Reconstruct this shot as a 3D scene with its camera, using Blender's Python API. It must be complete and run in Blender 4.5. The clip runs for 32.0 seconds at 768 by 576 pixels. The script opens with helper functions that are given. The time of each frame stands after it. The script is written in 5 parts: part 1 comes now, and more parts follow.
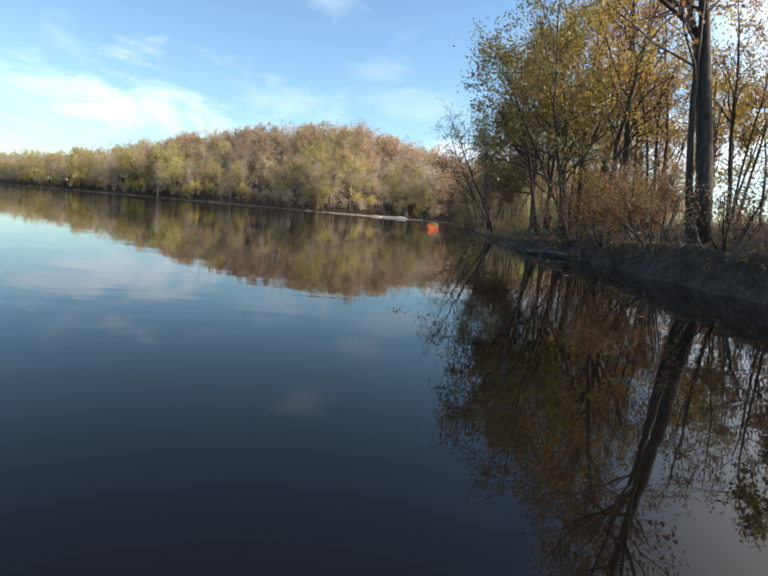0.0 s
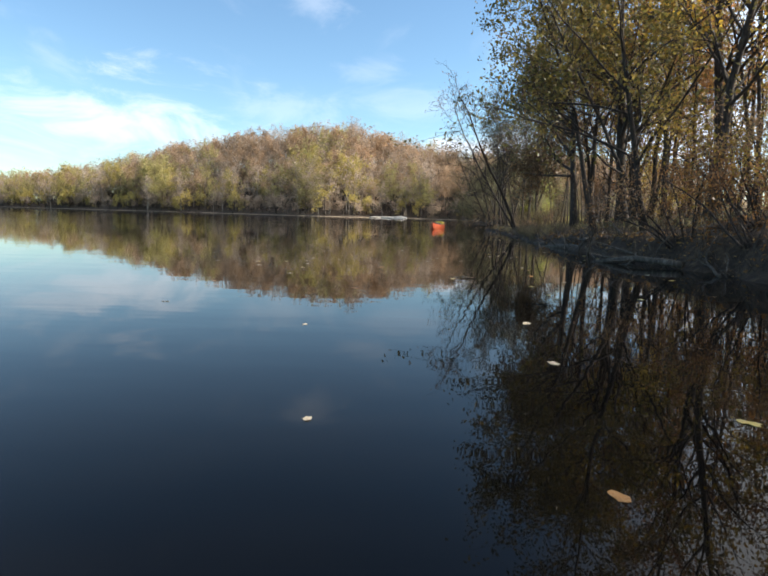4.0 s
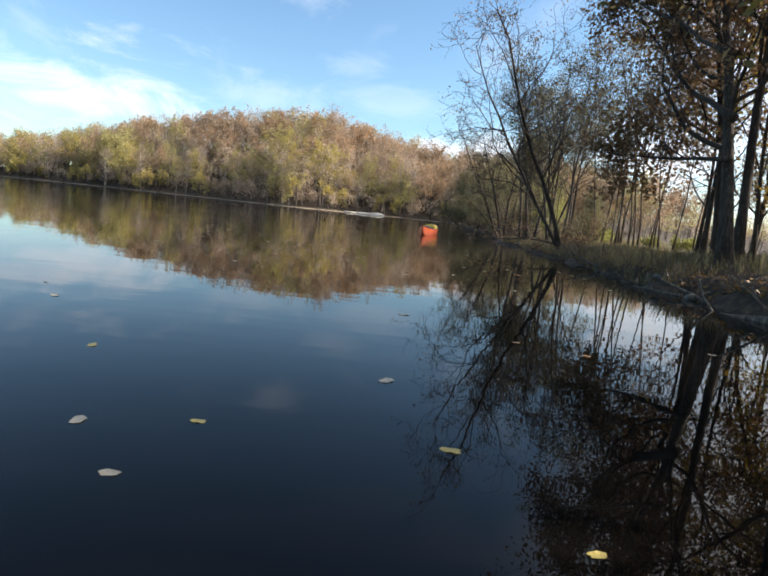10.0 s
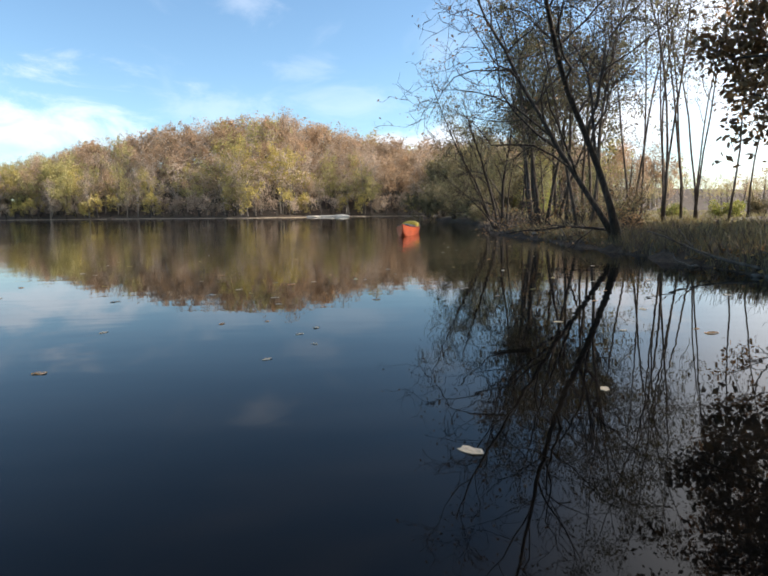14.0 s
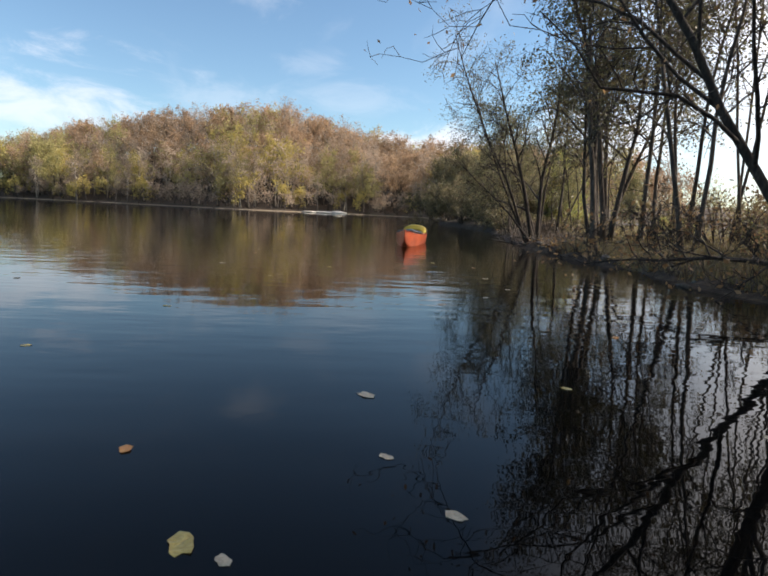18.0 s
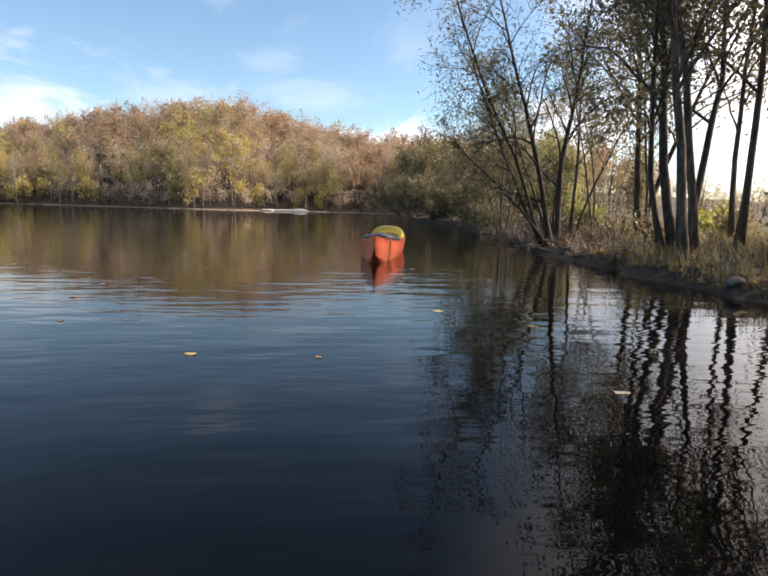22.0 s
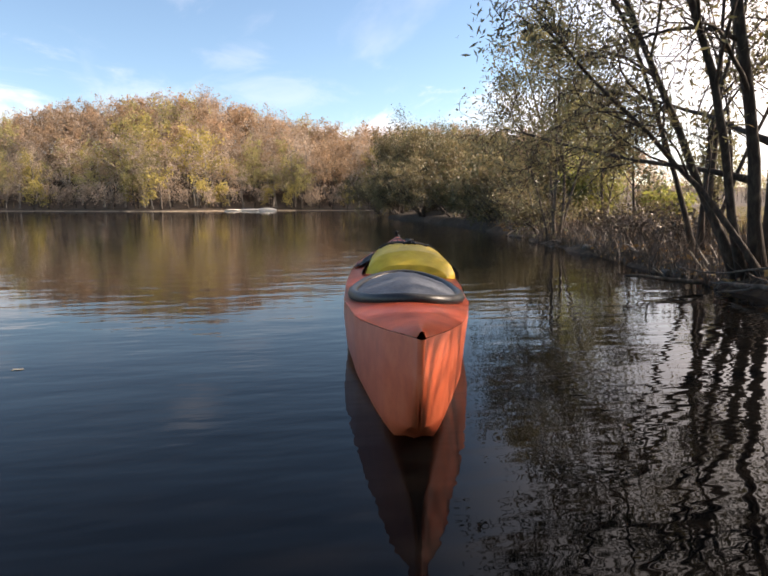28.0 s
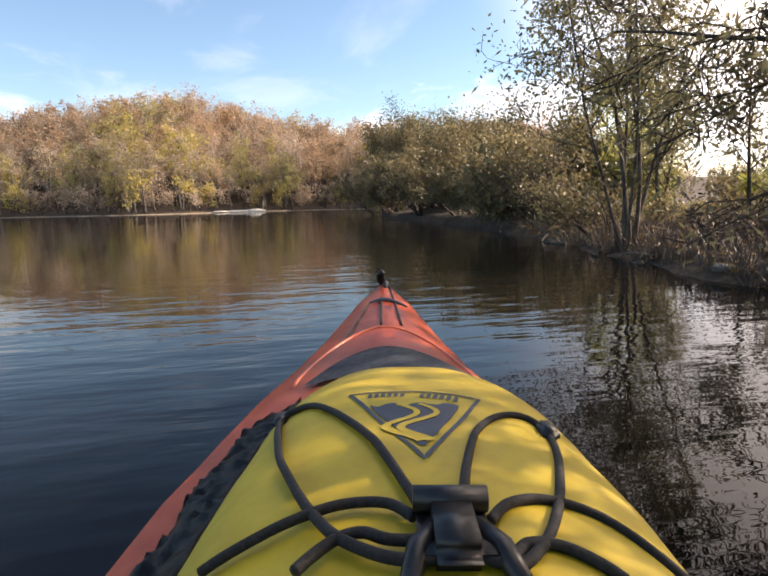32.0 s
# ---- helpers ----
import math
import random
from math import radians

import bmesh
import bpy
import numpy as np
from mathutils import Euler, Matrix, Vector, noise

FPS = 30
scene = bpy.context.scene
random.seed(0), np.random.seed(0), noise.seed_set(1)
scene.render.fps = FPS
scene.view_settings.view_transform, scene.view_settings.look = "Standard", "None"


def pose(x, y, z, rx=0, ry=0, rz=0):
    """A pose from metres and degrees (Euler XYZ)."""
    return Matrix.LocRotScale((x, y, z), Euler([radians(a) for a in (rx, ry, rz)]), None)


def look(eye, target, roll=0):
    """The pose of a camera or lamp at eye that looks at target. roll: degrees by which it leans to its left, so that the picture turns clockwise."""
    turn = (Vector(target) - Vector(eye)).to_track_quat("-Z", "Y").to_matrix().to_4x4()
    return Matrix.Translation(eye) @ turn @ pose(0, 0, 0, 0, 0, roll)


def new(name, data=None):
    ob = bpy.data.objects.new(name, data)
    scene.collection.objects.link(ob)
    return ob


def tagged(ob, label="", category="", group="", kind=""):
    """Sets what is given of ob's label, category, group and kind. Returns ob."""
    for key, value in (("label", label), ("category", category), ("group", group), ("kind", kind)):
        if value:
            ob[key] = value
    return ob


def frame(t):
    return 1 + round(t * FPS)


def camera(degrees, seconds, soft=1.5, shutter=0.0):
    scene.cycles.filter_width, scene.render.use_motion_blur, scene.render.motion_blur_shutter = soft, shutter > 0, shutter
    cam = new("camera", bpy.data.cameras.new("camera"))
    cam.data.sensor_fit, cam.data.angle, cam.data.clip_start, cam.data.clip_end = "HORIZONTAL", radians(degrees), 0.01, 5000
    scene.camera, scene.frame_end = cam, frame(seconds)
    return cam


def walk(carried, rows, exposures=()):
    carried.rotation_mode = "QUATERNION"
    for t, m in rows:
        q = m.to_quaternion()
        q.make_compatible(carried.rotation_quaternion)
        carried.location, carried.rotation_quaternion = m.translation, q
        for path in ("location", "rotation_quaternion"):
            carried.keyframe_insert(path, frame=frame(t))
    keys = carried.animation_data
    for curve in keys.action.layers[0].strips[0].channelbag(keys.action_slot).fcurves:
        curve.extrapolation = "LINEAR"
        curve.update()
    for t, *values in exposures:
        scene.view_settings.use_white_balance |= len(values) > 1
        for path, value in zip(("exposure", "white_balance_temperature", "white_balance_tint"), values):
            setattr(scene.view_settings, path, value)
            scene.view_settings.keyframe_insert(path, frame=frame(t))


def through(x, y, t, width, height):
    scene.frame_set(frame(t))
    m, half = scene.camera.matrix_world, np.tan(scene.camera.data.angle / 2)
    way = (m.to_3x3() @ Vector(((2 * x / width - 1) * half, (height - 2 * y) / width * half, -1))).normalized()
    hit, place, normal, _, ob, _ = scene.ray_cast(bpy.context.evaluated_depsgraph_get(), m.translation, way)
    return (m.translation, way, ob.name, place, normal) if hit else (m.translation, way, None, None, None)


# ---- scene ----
# ---------------- camera and its way ----------------
cam = camera(67.0, 32.0, soft=1.9)
PATH = [
    (0, (-0.000, -0.000, 0.7), (-0.016, 1.984, 0.449), 4.88),
    (0.5, (0.029, 0.658, 0.7), (0.035, 2.642, 0.450), 1.62),
    (1, (0.059, 1.322, 0.7), (0.051, 3.306, 0.448), 0.41),
    (1.5, (0.072, 2.009, 0.7), (0.038, 3.993, 0.450), 0.81),
    (2, (0.065, 2.722, 0.7), (0.046, 4.706, 0.448), 4.44),
    (2.5, (0.056, 3.452, 0.7), (0.061, 5.436, 0.450), 1.04),
    (3, (0.048, 4.194, 0.7), (0.047, 6.178, 0.448), 0.75),
    (3.5, (0.039, 4.947, 0.7), (0.014, 6.931, 0.450), 1.95),
    (5.5, (-0.030, 8.022, 0.7), (-0.064, 10.006, 0.448), -0.79),
    (6, (-0.043, 8.806, 0.7), (-0.046, 10.790, 0.447), 6.61),
    (6.5, (-0.035, 9.600, 0.7), (-0.006, 11.584, 0.447), 1.64),
    (7, (-0.014, 10.399, 0.7), (0.013, 12.382, 0.442), 0.07),
    (7.5, (0.001, 11.195, 0.7), (0.011, 13.179, 0.446), 1.62),
    (8, (-0.002, 11.987, 0.7), (0.022, 13.970, 0.444), 6.47),
    (8.5, (0.004, 12.763, 0.7), (0.066, 14.746, 0.447), 3.30),
    (9, (0.025, 13.521, 0.7), (0.095, 15.504, 0.444), 0.87),
    (9.5, (0.050, 14.264, 0.7), (0.109, 16.246, 0.444), 2.23),
    (10, (0.082, 14.979, 0.7), (0.154, 16.961, 0.444), 5.86),
    (10.5, (0.111, 15.672, 0.7), (0.221, 17.653, 0.446), 3.58),
    (11, (0.133, 16.352, 0.7), (0.247, 18.332, 0.442), 0.30),
    (11.5, (0.139, 17.017, 0.7), (0.237, 18.998, 0.444), -0.12),
    (12, (0.124, 17.673, 0.7), (0.229, 19.653, 0.443), 3.68),
    (12.5, (0.105, 18.322, 0.7), (0.244, 20.301, 0.447), 1.11),
    (13, (0.099, 18.966, 0.7), (0.262, 20.943, 0.442), 0.39),
    (13.5, (0.125, 19.608, 0.7), (0.276, 21.586, 0.444), -0.38),
    (15.5, (0.406, 22.143, 0.7), (0.593, 24.117, 0.437), -1.49),
    (16, (0.461, 22.785, 0.7), (0.627, 24.761, 0.440), 1.21),
    (16.5, (0.517, 23.424, 0.7), (0.702, 25.398, 0.438), 3.63),
    (17, (0.587, 24.047, 0.7), (0.781, 26.020, 0.440), -1.24),
    (17.5, (0.644, 24.660, 0.7), (0.827, 26.634, 0.438), -1.08),
    (18, (0.681, 25.264, 0.7), (0.859, 27.239, 0.441), 2.65),
    (18.5, (0.736, 25.841, 0.7), (0.929, 27.814, 0.439), 0.83),
    (19, (0.793, 26.404, 0.7), (1.020, 28.374, 0.438), -1.18),
    (19.5, (0.849, 26.962, 0.7), (1.074, 28.932, 0.436), -1.10),
    (20, (0.908, 27.519, 0.7), (1.125, 29.490, 0.437), -0.33),
    (20.5, (0.965, 28.079, 0.7), (1.217, 30.045, 0.435), 2.39),
    (21, (1.022, 28.625, 0.7), (1.315, 30.586, 0.435), -0.39),
    (21.5, (1.085, 29.144, 0.7), (1.387, 31.103, 0.432), 0.82),
    (22, (1.137, 29.641, 0.7), (1.432, 31.601, 0.433), 1.46),
    (22.5, (1.184, 30.118, 0.7), (1.503, 32.074, 0.428), 1.56),
    (23, (1.237, 30.582, 0.7), (1.598, 32.530, 0.425), -0.09),
    (23.5, (1.278, 31.051, 0.7), (1.630, 33.000, 0.422), -3.41),
    (24, (1.307, 31.531, 0.7), (1.645, 33.483, 0.427), 1.15),
    (24.5, (1.346, 32.016, 0.7), (1.688, 33.966, 0.421), 2.21),
    (25, (1.395, 32.508, 0.7), (1.761, 34.455, 0.422), -0.13),
    (25.5, (1.441, 33.019, 0.7), (1.796, 34.968, 0.420), -2.21),
    (26, (1.483, 33.547, 0.7), (1.811, 35.501, 0.426), -0.17),
    (26.5, (1.533, 34.081, 0.7), (1.872, 36.033, 0.422), 4.35),
    (28.5, (1.836, 36.181, 0.7), (2.228, 38.122, 0.419), -1.65),
    (29, (1.937, 36.673, 0.7), (2.331, 38.614, 0.418), -2.05),
    (29.5, (2.042, 37.137, 0.7), (2.438, 39.077, 0.417), -1.80),
    (30, (2.133, 37.602, 0.7), (2.532, 39.542, 0.418), -1.88),
    (30.5, (2.246, 38.056, 0.7), (2.638, 39.996, 0.417), -3.30),
    (31, (2.359, 38.497, 0.7), (2.752, 40.438, 0.416), -2.62),
    (31.5, (2.477, 38.918, 0.7), (2.869, 40.859, 0.415), -1.80),
    (32, (2.592, 39.327, 0.7), (2.984, 41.267, 0.414), -1.48),
]

walk(cam, [(t, look(eye, target, roll)) for t, eye, target, roll in PATH], [(0, 0.97, 6500, 10), (14.0, 0.99, 6600, 12), (15.0, 0.95, 6600, 12), (16.0, 0.88, 6600, 13), (17.0, 0.56, 6500, 13), (18.2, 0.74, 6800, 14), (20, 0.95, 7000, 16), (27, 1.02, 7300, 20), (29, 1.14, 7400, 21), (32, 1.14, 7400, 21)])

# ---------------- daylight ----------------
SUN_AZ, SUN_EL = radians(86), radians(29)
sun_way = Vector((math.sin(SUN_AZ) * math.cos(SUN_EL), math.cos(SUN_AZ) * math.cos(SUN_EL), math.sin(SUN_EL)))
sun_data = bpy.data.lights.new("sun", "SUN")
sun_data.energy, sun_data.angle, sun_data.color = 5.0, radians(0.6), (1.0, 0.90, 0.76)
sun_lamp = new("sun", sun_data)
sun_lamp.matrix_world = look(sun_way * 100, (0, 0, 0))


def link(tree, a, b):
    tree.links.new(a, b)


def make_world():
    w = bpy.data.worlds.new("sky")
    scene.world = w
    w.use_nodes = True
    nt = w.node_tree
    nt.nodes.clear()
    N = nt.nodes.new
    out, bg, sky = N("ShaderNodeOutputWorld"), N("ShaderNodeBackground"), N("ShaderNodeTexSky")
    sky.sky_type, sky.sun_disc = "NISHITA", False
    sky.sun_elevation, sky.sun_rotation = SUN_EL, SUN_AZ
    sky.air_density, sky.dust_density, sky.ozone_density = 1.0, 0.4, 2.5
    bg.inputs["Strength"].default_value = 0.11
    # thin cirrus: noise on a flat layer high above
    tc, sep = N("ShaderNodeTexCoord"), N("ShaderNodeSeparateXYZ")
    link(nt, tc.outputs["Generated"], sep.inputs[0])
    add = N("ShaderNodeMath")
    add.operation, add.inputs[1].default_value = "ADD", 0.12
    link(nt, sep.outputs["Z"], add.inputs[0])
    flat = []
    for axis in "XY":
        d = N("ShaderNodeMath")
        d.operation = "DIVIDE"
        link(nt, sep.outputs[axis], d.inputs[0])
        link(nt, add.outputs[0], d.inputs[1])
        flat.append(d)
    comb = N("ShaderNodeCombineXYZ")
    link(nt, flat[0].outputs[0], comb.inputs[0])
    link(nt, flat[1].outputs[0], comb.inputs[1])
    mp = N("ShaderNodeMapping")
    mp.inputs["Rotation"].default_value = (0, 0, radians(25))
    mp.inputs["Scale"].default_value = (0.9, 0.42, 1)
    mp.inputs["Location"].default_value = (0.65, 0.3, 0)
    link(nt, comb.outputs[0], mp.inputs[0])
    noi = N("ShaderNodeTexNoise")
    noi.inputs["Scale"].default_value, noi.inputs["Detail"].default_value = 2.3, 6
    noi.inputs["Roughness"].default_value, noi.inputs["Distortion"].default_value = 0.52, 0.5
    link(nt, mp.outputs[0], noi.inputs["Vector"])
    ramp = N("ShaderNodeMapRange")
    ramp.interpolation_type = "SMOOTHSTEP"
    ramp.inputs[1].default_value, ramp.inputs[2].default_value = 0.55, 0.78
    ramp.inputs[3].default_value, ramp.inputs[4].default_value = 0.0, 0.18
    link(nt, noi.outputs[0], ramp.inputs[0])
    # banks of cloud over the land and wisps above them: azimuth, height, half width and half height in degrees, density
    veil = ramp.outputs[0]
    mp2, fine = N("ShaderNodeMapping"), N("ShaderNodeTexNoise")
    mp2.inputs["Rotation"].default_value, mp2.inputs["Scale"].default_value = (0, radians(-14), 0), (1, 1, 2.6)
    link(nt, tc.outputs["Generated"], mp2.inputs[0])
    fine.inputs["Scale"].default_value, fine.inputs["Detail"].default_value, fine.inputs["Roughness"].default_value, fine.inputs["Distortion"].default_value = 7.0, 7, 0.62, 0.6
    link(nt, mp2.outputs[0], fine.inputs["Vector"])
    for az, el, wide, high, dense in [(-25, 7.4, 15, 4.4, 0.6), (10, 6.6, 10, 2.8, 0.85), (26, 8.0, 13, 5.5, 0.95), (2, 10.2, 7, 2.6, 0.18), (-2, 13.5, 4.5, 1.5, 0.16), (-8, 18.5, 3.5, 2.4, 0.22), (-12, 9.5, 8, 2.2, 0.2), (-45, 7.0, 14, 4.4, 0.65)]:
        a, e = radians(az), radians(el)
        centre = Vector((math.sin(a) * math.cos(e), math.cos(a) * math.cos(e), math.sin(e)))
        across = Vector((math.cos(a), -math.sin(a), 0))
        off = N("ShaderNodeVectorMath")
        off.operation, off.inputs[1].default_value = "SUBTRACT", centre
        link(nt, tc.outputs["Generated"], off.inputs[0])
        trio = N("ShaderNodeCombineXYZ")
        for k, axis in enumerate((across / math.radians(wide), across.cross(centre) / math.radians(high), centre * 6)):
            dp = N("ShaderNodeVectorMath")
            dp.operation, dp.inputs[1].default_value = "DOT_PRODUCT", axis
            link(nt, off.outputs[0], dp.inputs[0])
            link(nt, dp.outputs["Value"], trio.inputs[k])
        far = N("ShaderNodeVectorMath")
        far.operation = "LENGTH"
        link(nt, trio.outputs[0], far.inputs[0])
        rag = N("ShaderNodeMath")
        rag.operation, rag.inputs[1].default_value = "MULTIPLY_ADD", 4.0
        link(nt, fine.outputs[0], rag.inputs[0])
        link(nt, far.outputs["Value"], rag.inputs[2])
        fade = N("ShaderNodeMapRange")
        fade.interpolation_type = "SMOOTHSTEP"
        fade.inputs[1].default_value, fade.inputs[2].default_value = 3.0, 1.7
        fade.inputs[3].default_value, fade.inputs[4].default_value = 0.0, dense
        link(nt, rag.outputs[0], fade.inputs[0])
        most = N("ShaderNodeMath")
        most.operation = "MAXIMUM"
        link(nt, veil, most.inputs[0])
        link(nt, fade.outputs[0], most.inputs[1])
        veil = most.outputs[0]
    # bright haze about the sun's quarter of the sky
    dot = N("ShaderNodeVectorMath")
    dot.operation = "DOT_PRODUCT"
    dot.inputs[1].default_value = sun_way
    link(nt, tc.outputs["Generated"], dot.inputs[0])
    haze = N("ShaderNodeMapRange")
    haze.interpolation_type = "SMOOTHSTEP"
    haze.inputs[1].default_value, haze.inputs[2].default_value = 0.46, 0.85
    haze.inputs[3].default_value, haze.inputs[4].default_value = 0.0, 0.70
    link(nt, dot.outputs["Value"], haze.inputs[0])
    mx2 = N("ShaderNodeMath")
    mx2.operation = "MAXIMUM"
    link(nt, veil, mx2.inputs[0])
    link(nt, haze.outputs[0], mx2.inputs[1])
    mix = N("ShaderNodeMixRGB")
    mix.inputs[2].default_value = (6.4, 6.7, 7.2, 1)
    tone = N("ShaderNodeMixRGB")
    tone.blend_type, tone.inputs[0].default_value, tone.inputs[2].default_value = "MULTIPLY", 1.0, (0.88, 1.01, 1.02, 1)
    link(nt, sky.outputs[0], tone.inputs[1])
    link(nt, mx2.outputs[0], mix.inputs[0])
    link(nt, tone.outputs[0], mix.inputs[1])
    # glare of the thin cloud round the sun
    glare = N("ShaderNodeMapRange")
    glare.interpolation_type = "SMOOTHSTEP"
    glare.inputs[1].default_value, glare.inputs[2].default_value = 0.48, 0.92
    link(nt, dot.outputs["Value"], glare.inputs[0])
    lit = N("ShaderNodeMixRGB")
    lit.inputs[2].default_value = (14, 13.6, 13.2, 1)
    link(nt, glare.outputs[0], lit.inputs[0])
    link(nt, mix.outputs[0], lit.inputs[1])
    link(nt, lit.outputs[0], bg.inputs[0])
    link(nt, bg.outputs[0], out.inputs[0])


make_world()


# ---------------- materials ----------------
def material(name):
    m = bpy.data.materials.new(name)
    m.use_nodes = True
    m.node_tree.nodes.clear()
    return m, m.node_tree, m.node_tree.nodes.new


def noise_ramp(nt, N, vec, scale, stops, detail=4.0, rough=0.6):
    n = N("ShaderNodeTexNoise")
    n.inputs["Scale"].default_value, n.inputs["Detail"].default_value, n.inputs["Roughness"].default_value = scale, detail, rough
    link(nt, vec, n.inputs["Vector"])
    r = N("ShaderNodeValToRGB")
    while len(r.color_ramp.elements) < len(stops):
        r.color_ramp.elements.new(0.5)
    for e, (p, c) in zip(r.color_ramp.elements, stops):
        e.position, e.color = p, (*c, 1)
    link(nt, n.outputs[0], r.inputs[0])
    return n, r


def surface(name, dark, mid, light, scale, rough=0.8, bump=0.3, bump_dist=0.01, stretch=(1, 1, 1), big=0.25, metal=0.0, coords="Object", coat=0.0):
    """A mottled surface at two scales with fine relief."""
    m, nt, N = material(name)
    out, bs, tc, mp = N("ShaderNodeOutputMaterial"), N("ShaderNodeBsdfPrincipled"), N("ShaderNodeTexCoord"), N("ShaderNodeMapping")
    mp.inputs["Scale"].default_value = stretch
    link(nt, tc.outputs[coords], mp.inputs[0])
    n1, r1 = noise_ramp(nt, N, mp.outputs[0], scale, [(0.28, dark), (0.5, mid), (0.72, light)])
    n2, r2 = noise_ramp(nt, N, mp.outputs[0], scale * 0.12, [(0.3, (1 - big,) * 3), (0.7, (1 + big * 0.4,) * 3)], 3)
    mul = N("ShaderNodeMixRGB")
    mul.blend_type, mul.inputs[0].default_value = "MULTIPLY", 1.0
    link(nt, r1.outputs[0], mul.inputs[1])
    link(nt, r2.outputs[0], mul.inputs[2])
    link(nt, mul.outputs[0], bs.inputs["Base Color"])
    bs.inputs["Roughness"].default_value, bs.inputs["Metallic"].default_value = rough, metal
    bs.inputs["Coat Weight"].default_value = coat
    b = N("ShaderNodeBump")
    b.inputs["Strength"].default_value, b.inputs["Distance"].default_value = bump, bump_dist
    link(nt, n1.outputs[0], b.inputs["Height"])
    link(nt, b.outputs[0], bs.inputs["Normal"])
    link(nt, bs.outputs[0], out.inputs[0])
    return m


def leafy(name, cols, through=0.45, spread=0.35, gloss=0.04):
    """Leaves: each one its own tint, letting part of the light through."""
    m, nt, N = material(name)
    out, geo, info = N("ShaderNodeOutputMaterial"), N("ShaderNodeNewGeometry"), N("ShaderNodeObjectInfo")
    r = N("ShaderNodeValToRGB")
    while len(r.color_ramp.elements) < len(cols):
        r.color_ramp.elements.new(0.5)
    for i, (e, c) in enumerate(zip(r.color_ramp.elements, cols)):
        e.position, e.color = i / (len(cols) - 1), (*c, 1)
    link(nt, geo.outputs["Random Per Island"], r.inputs[0])
    hs = N("ShaderNodeHueSaturation")
    mr = N("ShaderNodeMapRange")
    mr.inputs[3].default_value, mr.inputs[4].default_value = 1 - spread, 1 + spread
    link(nt, info.outputs["Random"], mr.inputs[0])
    link(nt, mr.outputs[0], hs.inputs["Value"])
    link(nt, r.outputs[0], hs.inputs["Color"])
    d, t, g, mix, mix2 = N("ShaderNodeBsdfDiffuse"), N("ShaderNodeBsdfTranslucent"), N("ShaderNodeBsdfGlossy"), N("ShaderNodeMixShader"), N("ShaderNodeMixShader")
    g.inputs["Roughness"].default_value = 0.45
    g.inputs["Color"].default_value = (0.8, 0.8, 0.8, 1)
    mix.inputs[0].default_value, mix2.inputs[0].default_value = through, gloss
    link(nt, hs.outputs[0], d.inputs[0])
    link(nt, hs.outputs[0], t.inputs[0])
    link(nt, d.outputs[0], mix.inputs[1])
    link(nt, t.outputs[0], mix.inputs[2])
    link(nt, mix.outputs[0], mix2.inputs[1])
    link(nt, g.outputs[0], mix2.inputs[2])
    link(nt, mix2.outputs[0], out.inputs[0])
    return m


